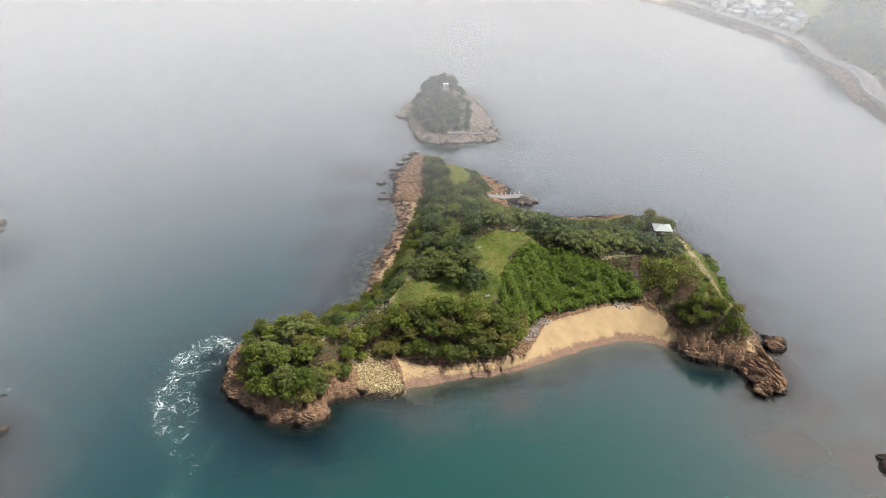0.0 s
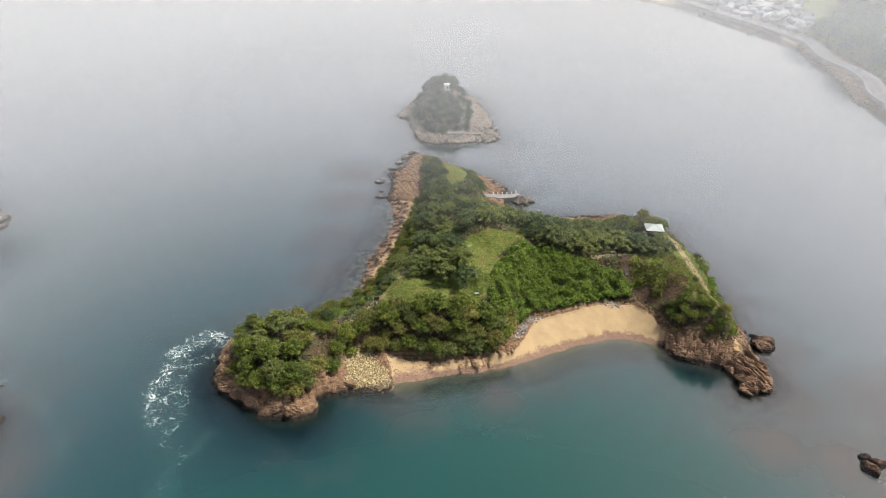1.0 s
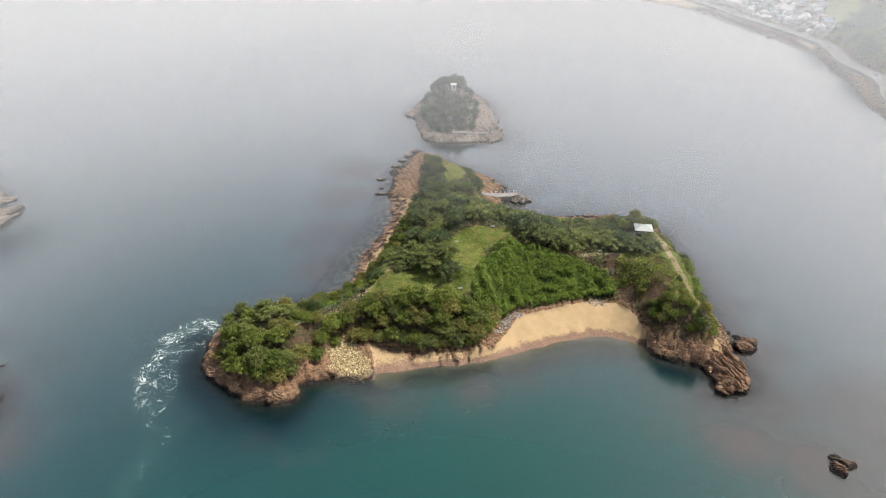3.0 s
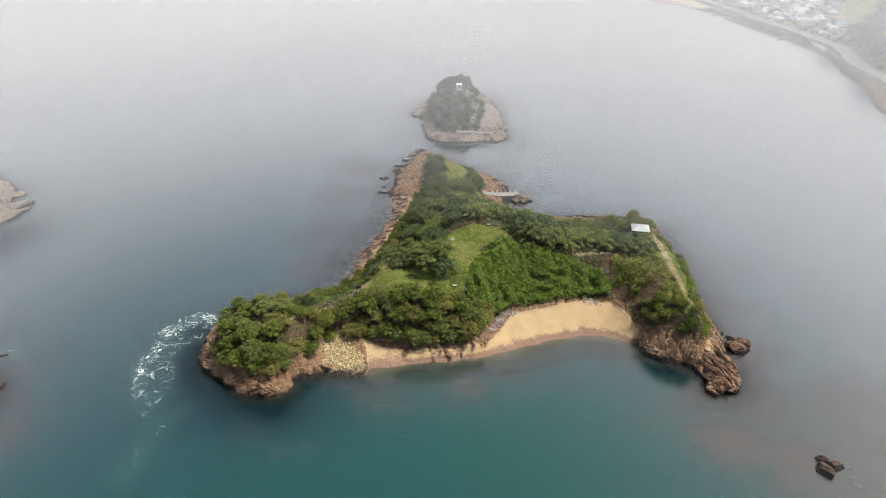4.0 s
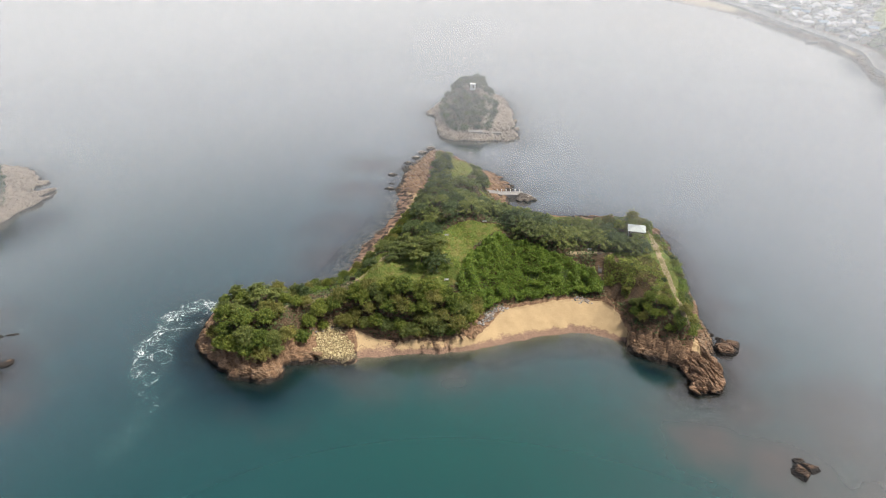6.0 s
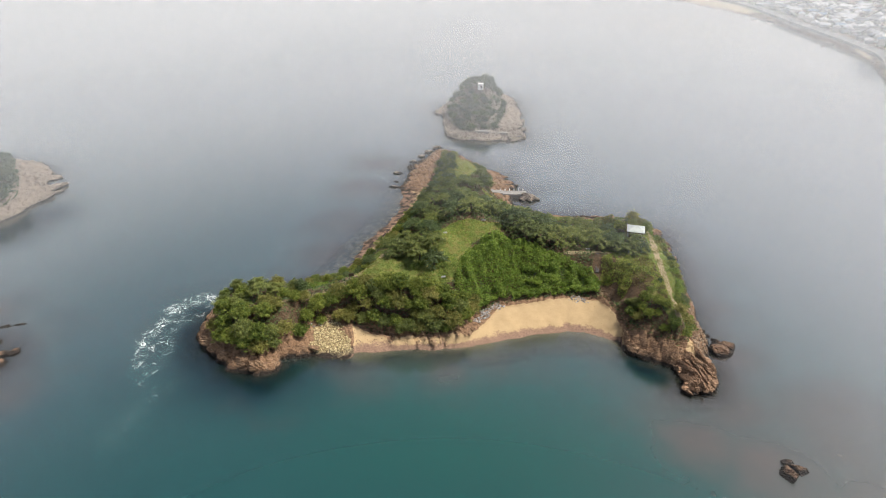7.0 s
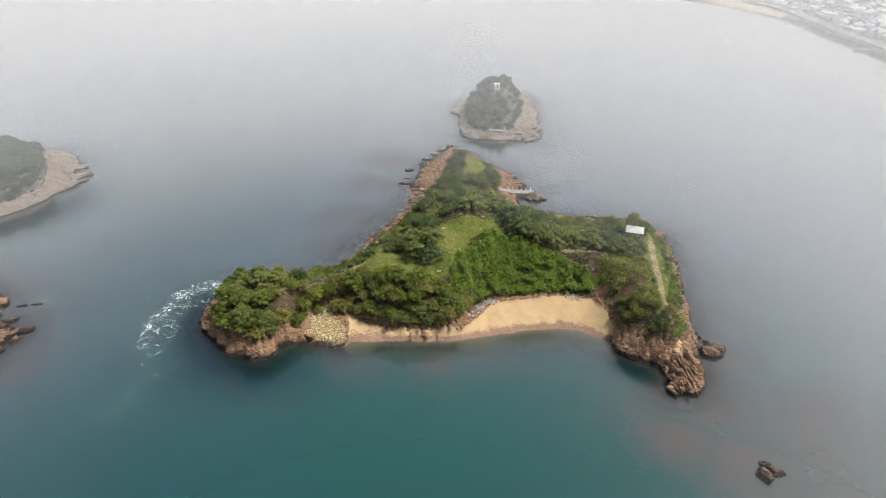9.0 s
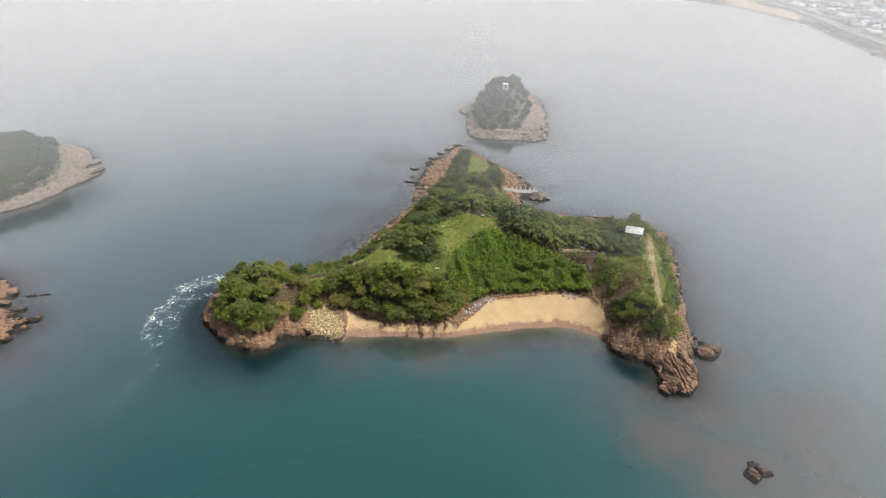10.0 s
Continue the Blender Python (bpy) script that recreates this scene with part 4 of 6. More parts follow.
# the wooded knoll
tree_row("cherry", [(-17.2, 110.5, 0.95), (-21.5, 107.5, 0.75), (-13.5, 112.5, 0.7)], MAIN, "trees on the knoll")
tree_row("broad", [(-24.5, 105.5, 0.72), (-22.8, 102, 0.72), (-18.3, 102.6, 0.82), (-16.5, 99, 0.82), (-13, 98.8, 0.78), (-19.6, 98.6, 0.75), (-16, 97.2, 0.7), (-12.4, 97.2, 0.66), (-23.5, 100, 0.62), (-27, 104, 0.55), (-9.8, 99.3, 0.55), (-26.4, 109.5, 0.62),
                   (-10.6, 101, 0.66), (-13.2, 104, 0.78), (-8.4, 103.2, 0.7), (-5.8, 106, 0.62), (-11.4, 106.3, 0.6), (-22, 111.5, 0.6), (-25, 114.5, 0.55),
                   (-27.5, 113, 0.5), (-20, 115.5, 0.6), (-15, 116.5, 0.6), (-5, 109.5, 0.6), (-8, 110.8, 0.5), (-6.4, 112, 0.5), (-10.8, 110.6, 0.5), (-3.4, 113.6, 0.5), (-9, 113.2, 0.45), (-2.4, 111.6, 0.45), (-14, 107, 0.6)], MAIN, "trees on the knoll", 0.5)
tree_row("dark", [(-7.6, 114, 0.6), (-10.5, 116.5, 0.5), (-4.2, 112.2, 0.5)], MAIN, "trees on the knoll")
# the dense belt above the southern shore
FRONT = [(-3.5, 112.8), (5, 113.2), (11, 111.8), (18, 111.6), (25, 112.4), (31, 114.3), (35.3, 120.3), (34.5, 123.5), (29, 120.8), (22, 118.6), (14, 119.4), (6, 119.4), (0, 116.6)]
set_wood("broad", scatter(FRONT, 1.95, 8), MAIN, 0.5, 0.8, "trees above the southern shore", 0.5)
# banks of scrub round the rest of the island
HEAD = [(72.8, 127), (74.6, 121), (78.8, 118.2), (83.5, 115.4), (86.8, 117.2), (86.2, 121.5), (82.5, 120), (78.4, 122.5), (75.8, 126.5)]
set_wood("broad", scatter(HEAD, 1.9, 9), MAIN, 0.3, 0.5, "scrub trees on the headland", 0.5)
EAST = [(84.5, 120), (87.6, 121), (88.3, 140), (87.8, 155), (86.8, 166), (84, 178), (78, 183), (76, 179), (82, 174), (84, 164), (84.6, 150), (84.8, 135)]
set_wood("shrub", scatter(EAST, 1.75, 10), MAIN, 0.8, 1.35, "scrub along the eastern bank")
set_wood("broad", scatter(EAST, 5.5, 15), MAIN, 0.3, 0.42, "scrub along the eastern bank", 0.5)
WEST = [(-14, 127.8), (-7.5, 133), (-3.2, 140), (0, 148), (2.5, 156.5), (4.4, 167), (7, 184), (7.8, 192), (13, 191), (12, 180), (10, 165), (8, 154), (4, 144), (-1, 136), (-6, 128), (-12, 124)]
set_wood("broad", scatter(WEST, 2.5, 11), MAIN, 0.36, 0.54, "trees along the western bank", 0.3)
set_wood("dark", scatter(WEST, 7.5, 12), MAIN, 0.34, 0.5, "trees along the western bank", 0.3)
NECK = [(8.5, 193), (9.5, 206), (8.8, 219), (9.6, 230), (14, 230), (14.5, 216), (17, 204), (18.5, 196), (17, 188)]
set_wood("dark", scatter(NECK, 2.9, 13), MAIN, 0.38, 0.6, "trees on the northern point", 0.3)
tree_row("dark", [(27, 203, 0.62), (29.3, 205.5, 0.6), (30.2, 199.5, 0.62), (26.5, 208.5, 0.5), (28.5, 196, 0.6), (24, 214, 0.4), (15.2, 211.5, 0.4), (22, 219.5, 0.35),
                  (27.5, 211, 0.42)], MAIN, "trees on the northern point")
tree_row("cherry", [(17.5, 192, 0.75), (22.5, 190.5, 0.8), (26.5, 191, 0.75), (13, 187, 0.7), (19, 186, 0.85)], MAIN, "trees on the northern point")
VINES = [(33.6, 118.6), (35.4, 121.2), (40.5, 125.6), (46, 127.8), (54, 130.8), (61, 132.6), (66, 132.5), (67, 136), (61, 138.5), (55, 139), (46, 139.5), (39, 141), (35, 138), (31, 132), (29.5, 123.5), (31.5, 120)]
set_wood("vine", scatter([(36.5, 122.5), (41, 126.8), (46, 129.2), (54, 132.2), (61, 134), (65.5, 134), (66, 136), (61, 138), (55, 138.5), (46, 139), (39, 140), (35, 137.5), (33, 132), (33.5, 125)], 2.0, 14), MAIN, 0.6, 1.0, "vine mounds on the slope", 0.3)
SLOPE = [(67, 132.5), (72, 127.5), (75, 126), (82, 120), (81.5, 133), (79.5, 141), (70, 143.5), (66.5, 140)]
set_wood("shrub", scatter(SLOPE, 4.6, 16, 6000, [[(63, 132), (68, 132), (68, 144), (63, 144)]]), MAIN, 0.4, 0.75, "scrub on the eastern slope", 0.2)
set_wood("shrub", scatter([(-11, 118), (-4, 121), (2, 128), (6, 134), (3, 136), (-4, 129), (-12, 124)], 1.9, 17), MAIN, 0.5, 0.85, "scrub by the trail")
# the islets
set_wood("islet", scatter([(2, 290), (5, 276), (12, 263.5), (19, 264.5), (26, 268), (27.5, 279), (27.5, 300), (23, 320), (12, 325), (3, 311)], 3.1, 18), ISLET, 0.42, 0.66, "trees on the far islet", 0.4)
tree_row("islet", [(10.5, 292, 0.42), (18.5, 294, 0.48), (22.5, 291, 0.38), (14, 299, 0.55), (19.5, 299, 0.6), (10, 297, 0.45)], ISLET, "trees on the far islet")
set_wood("islet", scatter([(-137, 144), (-133, 150), (-131.5, 159), (-134, 166), (-145, 181), (-158, 192), (-172, 194), (-183, 182), (-186, 165), (-175, 148), (-155, 137)], 3.7, 19),
         WEST_ISLET, 0.6, 1.25, "trees on the western islet", 0.6)


STAIR_STRIP = [(64.8, 137), (66.6, 137), (66.6, 143.4), (64.8, 143.4)]


def cover(name, poly, count, size, leaf, seed, low, high, upright, label, avoid=(), land=None, patch=0.0):
    """Countless low leaves over a stretch of ground, one mesh."""
    land = land or MAIN
    rng = np.random.default_rng(seed)
    xs, ys = [p[0] for p in poly], [p[1] for p in poly]
    p = np.stack([rng.uniform(min(xs), max(xs), count * 3), rng.uniform(min(ys), max(ys), count * 3)], 1)
    keep = inland(p[:, 0], p[:, 1], poly) > 0
    for other in avoid:
        keep &= inland(p[:, 0], p[:, 1], other) < 0
    keep &= (inland(p[:, 0], p[:, 1], land.foot) > 0.5) & (inland(p[:, 0], p[:, 1], STAIR_STRIP) < 0)
    if patch:
        keep &= fbm(p[:, 0], p[:, 1], 0.22, 3, seed) > patch - 0.5
    p = p[keep][:count]
    n = len(p)
    mound = np.clip(fbm(p[:, 0], p[:, 1], 0.42, 3, seed + 7) * 2.2 + 0.5, 0, 1)
    z = land.z(p[:, 0], p[:, 1]) + low + (high - low) * mound * (0.6 + 0.4 * rng.random(n))
    base = np.stack([p[:, 0], p[:, 1], z], 1)
    nrm = rng.normal(size=(n, 3)) * 0.5 + np.array([0, 0, 0.15 if upright else 0.9])
    nrm /= np.linalg.norm(nrm, axis=1)[:, None]
    t = np.cross(nrm, rng.normal(size=(n, 3))) if not upright else np.cross(np.cross(nrm, np.array([0, 0, 1.0])), nrm)
    t /= np.linalg.norm(t, axis=1)[:, None]
    b = np.cross(nrm, t)
    s = (size * (0.6 + 0.8 * rng.random(n)))[:, None]
    wide = 0.25 if upright else 0.6
    ob = quads_mesh(name, np.stack([base + t * s, base - t * s * 0.75 + b * s * wide, base - t * s * 0.75 - b * s * wide], 1), leaf)
    return tagged(ob, label, "plants", kind="stuff")


WHOLE = FOOT_SOUTH + FOOT_NORTH
cover("vine_leaves", VINES, 46000, 0.2, LEAF_VINE, 51, 0.1, 2.3, False, "bright green vine leaves smothering the slope")
# undergrowth in a darker leaf colour, which carries shade in the gaps between trees
cover("undergrowth", WHOLE, 40000, 0.3, LEAF_DARK, 52, 0.05, 0.7, False, "green undergrowth beneath and between the trees", MEADOWS + [SLOPE])
cover("meadow_grass", MEADOWS[0], 14000, 0.16, LEAF_GRASS, 53, 0.05, 0.2, True, "rough sunlit grass of the hilltop clearing")
cover("meadow_grass", MEADOWS[1], 12000, 0.16, LEAF_GRASS, 54, 0.05, 0.2, True, "rough grass along the headland ridge", patch=0.42)
cover("meadow_grass", MEADOWS[2], 3500, 0.2, LEAF_GRASS, 55, 0.05, 0.15, True, "pale grass on the northern point")
cover("meadow_grass", MEADOWS[3], 5000, 0.24, LEAF_GRASS, 56, 0.05, 0.2, True, "green grass above the northern shore")
cover("clearing_weeds", MEADOWS[0], 4500, 0.17, LEAF_VINE, 57, 0.05, 0.3, False, "patches of green weeds in the clearing", patch=0.6)
cover("dry_scrub", SLOPE, 5000, 0.28, LEAF_DRY, 58, 0.05, 0.3, True, "dry brown grass on the eroded slope", patch=0.5)
cover("slope_weeds", SLOPE, 7500, 0.2, LEAF_BROAD, 59, 0.05, 0.5, False, "green weeds over the eroded slope", patch=0.44)
cover("islet_undergrowth", ISLET.foot, 5000, 0.5, LEAF_ISLET, 60, 0.1, 0.7, False, "green undergrowth on the far islet, dulled by a haze tint", land=ISLET)
cover("islet_undergrowth", WEST_ISLET.foot, 6000, 0.55, LEAF_ISLET, 61, 0.1, 0.8, False, "green undergrowth on the western islet, dulled by a haze tint", land=WEST_ISLET)


# ---- rocks and stones ----
def rock(x, y, z, rx, ry, rz, turn, seed, label, material=None, group="shore rocks"):
    """A worn, layered rock."""
    rng = np.random.default_rng(seed)
    bm = bmesh.new()
    bmesh.ops.create_icosphere(bm, subdivisions=4 if max(rx, ry) > 1.2 else 3, radius=1.0)
    p = np.array([v.co[:] for v in bm.verts])
    planes = rng.normal(size=(13, 3))
    planes[:4, 2] = np.abs(planes[:4, 2]) + 0.8
    planes /= np.linalg.norm(planes, axis=1)[:, None]
    facing = np.maximum(p @ planes.T, 1e-3)
    crag = np.minimum((rng.uniform(0.6, 0.98, 13) / facing).min(axis=1), 1.2)
    q = p * crag[:, None]
    bed = np.array([0.35, 0.75, 0.56])
    lay = q @ bed * 4.2 + rng.random() * 9 + 0.5 * fbm(q[:, 0] + seed, q[:, 1] + q[:, 2], 1.5, 2, seed)
    step = lay - np.floor(lay)
    crag = crag * (1 + 0.10 * (step - 0.5) - 0.14 * (step < 0.2)) * (1 + 0.22 * fbm(q[:, 0] * 1.0 + q[:, 2], q[:, 1] - q[:, 2], 2.4, 4, seed + 3))
    for v, grow_by in zip(bm.verts, crag):
        v.co = Vector((v.co.x * rx, v.co.y * ry, v.co.z * rz)) * float(grow_by) * 1.12
    ob = link_mesh("rock", bm, material or ROCK, smooth=False)
    ob.matrix_basis = pose(x, y, z, 0, 0, turn)
    return tagged(ob, label, "rock", group)


def rocks(rows, label, material=None, group="shore rocks"):
    for k, (x, y, z, rx, ry, rz, turn) in enumerate(rows):
        rock(x, y, z, rx, ry, rz, turn, len(bpy.data.objects) % 97 + k, label, material, group)


rocks([(95.6, 119.4, 0.2, 2.2, 2.6, 1.5, 20), (96.6, 121.6, 0.2, 1.7, 2.2, 1.4, -30), (94.9, 122.8, 0, 1.3, 1.4, 1.0, 60)], "jagged brown rock standing off the headland", ROCK_WET, group="off-lying rocks")
rocks([(100.6, 81.9, 0.1, 1.7, 1.7, 1.5, 10), (102.6, 83.4, 0.1, 1.1, 1.6, 1.2, 70), (100.9, 84.9, 0, 1.0, 0.9, 0.9, 0)], "dark weathered rock alone in the shallows", ROCK_WET, group="lone rock")
rocks([(93.2, 125.6, 0.1, 0.7, 0.5, 0.5, 0), (92.4, 127.4, 0.1, 0.5, 0.5, 0.4, 0), (94.3, 124.2, 0.05, 0.5, 0.4, 0.4, 0), (90.4, 119.5, 0.5, 1.0, 0.8, 0.7, 30),
       (91.2, 121.8, 0.3, 0.8, 0.6, 0.5, 0), (90, 123.6, 0.3, 0.9, 0.7, 0.6, 0), (91.5, 118, 0.2, 0.8, 0.6, 0.5, 50), (92.6, 120, 0.1, 0.6, 0.6, 0.4, 0)], "small boulder on the stony shore")
rocks([(86.6, 104.6, 0.3, 2.8, 2.0, 1.5, 30), (89.4, 106, 0.4, 2.2, 2.6, 1.7, -20), (87.6, 108, 0.7, 2.6, 2.2, 1.9, 40), (90.2, 110, 0.5, 1.9, 2.6, 1.7, 10),
       (84.6, 110.3, 0.4, 2.0, 1.6, 1.5, 0), (90.6, 114.2, 0.6, 1.5, 1.8, 1.2, 0)], "large layered brown rock at the foot of the headland", group="headland rocks")
rocks([(74.2, 116.6, 0.6, 2.3, 1.5, 1.7, -45), (76.8, 114.8, 0.5, 2.3, 1.4, 1.6, -40), (79.6, 114.6, 0.8, 1.8, 1.2, 1.6, -10), (82.6, 113.1, 1.0, 1.7, 1.2, 1.9, -30)],
      "brown rock face above the still water", ROCK_DRY, group="headland rocks")
rocks([(-31.6, 112.5, 0.8, 1.6, 2.6, 1.9, 0), (-31, 107, 0.8, 1.8, 2.5, 2.0, 15), (-29, 102.6, 0.7, 2.0, 2.0, 2.1, 30), (-25.2, 99.6, 0.7, 2.4, 1.6, 2.0, -25),
       (-20.8, 96.6, 0.8, 2.2, 1.6, 2.2, -20), (-16, 94.8, 0.9, 2.3, 1.5, 2.3, 0), (-11.6, 94.8, 0.8, 2.1, 1.6, 2.2, 10), (-8.8, 96.6, 0.5, 1.2, 1.9, 1.5, 0),
       (-31, 116.5, 0.5, 1.6, 1.8, 1.5, 0)], "rugged brown rock below the wooded knoll", ROCK_DRY, group="knoll rocks")
rocks([(-6.9, 216.4, 0, 1.6, 0.9, 0.6, 10), (-5.6, 208.2, 0, 0.9, 0.5, 0.4, 0), (-5.2, 203.4, 0.05, 2.2, 0.9, 0.5, 10), (-1.5, 235.5, 0.1, 1.5, 1.1, 0.7, 0),
       (0.8, 241.5, 0.1, 1.6, 1.0, 0.8, 40), (3.6, 246.5, 0.2, 1.7, 1.2, 1.0, 0), (-3.4, 229.5, 0.1, 1.6, 1.1, 0.6, 20), (6.8, 243, 0.3, 1.5, 1.2, 0.9, 0)],
      "weedy rock awash off the northern point", ROCK_PALE, group="point rocks")
rocks([(90.9, 131, 0.2, 0.5, 0.8, 0.5, 0), (91, 138.5, 0.2, 0.6, 0.7, 0.5, 10), (90.8, 147, 0.2, 0.6, 0.9, 0.6, 0), (90.4, 156, 0.3, 0.7, 0.9, 0.8, 0), (90.2, 163.5, 0.3, 0.8, 0.9, 0.9, -10),
       (89.8, 170, 0.2, 0.7, 0.9, 0.7, 15), (91.2, 134.5, 0.2, 0.5, 0.5, 0.5, 0), (90.6, 142.4, 0.3, 0.7, 0.5, 0.6, 30), (90.9, 151.6, 0.2, 0.5, 0.7, 0.6, 0), (90.6, 159.8, 0.3, 0.6, 0.6, 0.8, 40), (68, 189, 0.2, 2.0, 1.0, 0.7, 0), (73, 189.2, 0.2, 1.8, 0.9, 0.7, 10), (63.5, 188.6, 0.1, 1.4, 0.8, 0.5, 0)],
      "dark rock along the back shore", group="back shore rocks")
rocks([(33.5, 217.5, 0.5, 2.0, 1.5, 1.0, 0), (36, 213, 0.4, 2.0, 1.7, 1.0, 30), (37.8, 209.5, 0.4, 1.6, 1.4, 0.9, 0), (31.5, 220.5, 0.4, 1.6, 1.3, 0.9, 0), (39.4, 211.5, 0.1, 0.9, 0.8, 0.6, 0)],
      "pinkish brown rock beside the landing", group="landing rocks")
rocks([(35.5, 262.5, 0.3, 3.2, 1.8, 1.0, 10), (36.8, 271, 0.4, 1.9, 4.5, 1.3, 5), (35.4, 281.5, 0.4, 1.8, 4.5, 1.4, -5), (33.6, 293, 0.4, 1.8, 4.5, 1.2, 0), (32.4, 305, 0.3, 1.8, 4.2, 1.0, 0),
       (30, 318, 0.3, 2.2, 3.2, 1.0, 0), (38.4, 277, 0.1, 1.3, 2.6, 0.8, 0), (37.2, 288, 0.1, 1.2, 2.6, 0.8, 0)], "long pale rock ledge beside the islet", ROCK_PALE, "islet ledges")
rocks([(9.5, 261.2, 0.6, 3.0, 1.9, 1.7, -30), (4.6, 268.5, 0.5, 1.7, 3.0, 1.4, 10), (15.5, 259.8, 0.6, 2.8, 1.4, 1.5, 0), (1, 284, 0.3, 1.6, 2.8, 1.0, 0), (-3.5, 293.5, 0.1, 2.4, 1.5, 0.8, 20)],
      "grey rock at the islet's foot", ROCK_PALE, "islet ledges")
rocks([(-128, 171.5, 0.5, 2.0, 4.2, 1.4, -25), (-130.5, 181, 0.4, 2.2, 4.5, 1.2, -45), (-137.5, 189.5, 0.3, 2.2, 4.0, 1.1, -45), (-128.5, 160, 0.8, 1.5, 4.0, 1.7, -10),
       (-131, 150.5, 0.8, 1.5, 3.6, 1.7, -20), (-126.6, 177.4, 0.1, 1.3, 2.6, 0.6, -50)], "pale rock ledge of the western islet", ROCK_PALE, "west islet ledges")
rocks([(-80.6, 93.8, 0.1, 2.0, 0.9, 0.8, 25), (-75.8, 88.8, 0.2, 1.3, 2.6, 0.9, -40), (-73.4, 91, 0.1, 0.9, 1.6, 0.6, -35), (-83, 100.5, 0, 1.3, 0.5, 0.35, 20), (-79.6, 102, 0, 1.4, 0.4, 0.3, 25),
       (-74.5, 82.5, 0.2, 1.4, 1.6, 0.9, 0), (-89, 100.5, 0.4, 1.5, 1.8, 1.0, 0), (-87.5, 95.5, 0.3, 1.5, 1.2, 0.8, 0)], "brown reef rock awash in the race", group="reef rocks")
# upturned strata between the two little beaches
ledge_rng = random.Random(31)
for k in range(18):
    lx = 22.5 + 13 * (k + ledge_rng.random()) / 18
    ly = 109.6 + max(0.0, (lx - 25) * 0.3) + ledge_rng.uniform(0.0, 3.2) + max(0.0, (lx - 31) * 0.55)
    lz = float(MAIN.z(np.array([lx]), np.array([ly]))[0])
    rock(lx, ly, lz + 0.05, ledge_rng.uniform(0.7, 1.9), ledge_rng.uniform(0.2, 0.36), ledge_rng.uniform(0.1, 0.2), 118 + ledge_rng.uniform(-14, 14), 40 + k,
         "narrow upturned rock ledge on the shore", ROCK_LEDGE, group="shore ledges")
for k in range(34):
    u, w = ledge_rng.random(), ledge_rng.random()
    lx, ly = 84.6 + 7.0 * u, 103.6 + 10.5 * w - 1.2 * abs(u - 0.5)
    lz = max(0.2, float(MAIN.z(np.array([lx]), np.array([ly]))[0]))
    rock(lx, ly, lz + 0.25, ledge_rng.uniform(1.0, 2.4), ledge_rng.uniform(0.35, 0.6), ledge_rng.uniform(0.5, 0.9), -64 + ledge_rng.uniform(-9, 9), 130 + k,
         "tilted slab of brown layered rock on the headland", ROCK, group="headland rocks")
for k in range(9):
    lx = -8 + 8 * (k + ledge_rng.random()) / 9
    rock(lx, 102.2 + ledge_rng.uniform(0, 2.6), 0.7 + 0.15 * k % 1.1, ledge_rng.uniform(1.4, 2.8), ledge_rng.uniform(0.3, 0.5), ledge_rng.uniform(0.25, 0.45), 6 + ledge_rng.uniform(-8, 8), 80 + k,
         "flat rock ledge below the knoll", ROCK_LEDGE, group="shore ledges")


def stones(name, poly, count, low, high, material, seed, label, lift=0.1, land=None):
    """Countless loose stones, one mesh."""
    rng = np.random.default_rng(seed)
    xs, ys = [p[0] for p in poly], [p[1] for p in poly]
    p = np.stack([rng.uniform(min(xs) - 2, max(xs) + 2, count * 3), rng.uniform(min(ys) - 2, max(ys) + 2, count * 3)], 1)
    p = p[inland(p[:, 0], p[:, 1], poly) + 4.2 * fbm(p[:, 0], p[:, 1], 0.5, 4, seed) > 0.25][:count]
    z = (land or MAIN).z(p[:, 0], p[:, 1])
    ico = bmesh.new()
    bmesh.ops.create_icosphere(ico, subdivisions=1, radius=1.0)
    unit = np.array([v.co[:] for v in ico.verts])
    tris = np.array([[v.index for v in f.verts] for f in ico.faces])
    ico.free()
    verts, faces = [], []
    for k, ((x, y), g) in enumerate(zip(p, z)):
        s = low + (high - low) * rng.random() ** 2
        dims = s * np.array([1.0, 0.6 + 0.4 * rng.random(), 0.5 + 0.35 * rng.random()])
        a = rng.random() * 6.28
        v = unit * (1 + 0.13 * rng.normal(size=(len(unit), 1))) * dims
        v = np.stack([v[:, 0] * np.cos(a) - v[:, 1] * np.sin(a) + x, v[:, 0] * np.sin(a) + v[:, 1] * np.cos(a) + y, v[:, 2] + g + lift * s], 1)
        faces.append(tris + len(unit) * k)
        verts.append(v)
    ob = mesh_from(name, np.concatenate(verts).tolist(), np.concatenate(faces).tolist(), material)
    return tagged(ob, label, "stones", kind="stuff")


def stone_material(name, dark, mid, light):
    m, t, b = nodes_of(name)
    pick = t.nodes.new("ShaderNodeNewGeometry")
    fine = noise_tex(t, pick.outputs["Position"], 3.0, 5)
    f = calc(t, "ADD", calc(t, "MULTIPLY", pick.outputs["Random Per Island"], 0.7), calc(t, "MULTIPLY", fine, 0.3))
    col = ramp(t, f, (0.15, dark), (0.5, mid), (0.85, light))
    z = t.nodes.new("ShaderNodeSeparateXYZ")
    t.links.new(pick.outputs["Position"], z.inputs[0])
    wet = ramp(t, z.outputs[2], (0.45, (1, 1, 1)), (0.95, (0, 0, 0)))
    t.links.new(mixc(t, calc(t, "MULTIPLY", wet, 0.8), col, (0.07, 0.055, 0.04)), b.inputs["Base Color"])
    b.inputs["Roughness"].default_value = 0.85
    bump(t, b, fine, 0.5, 0.05)
    return m


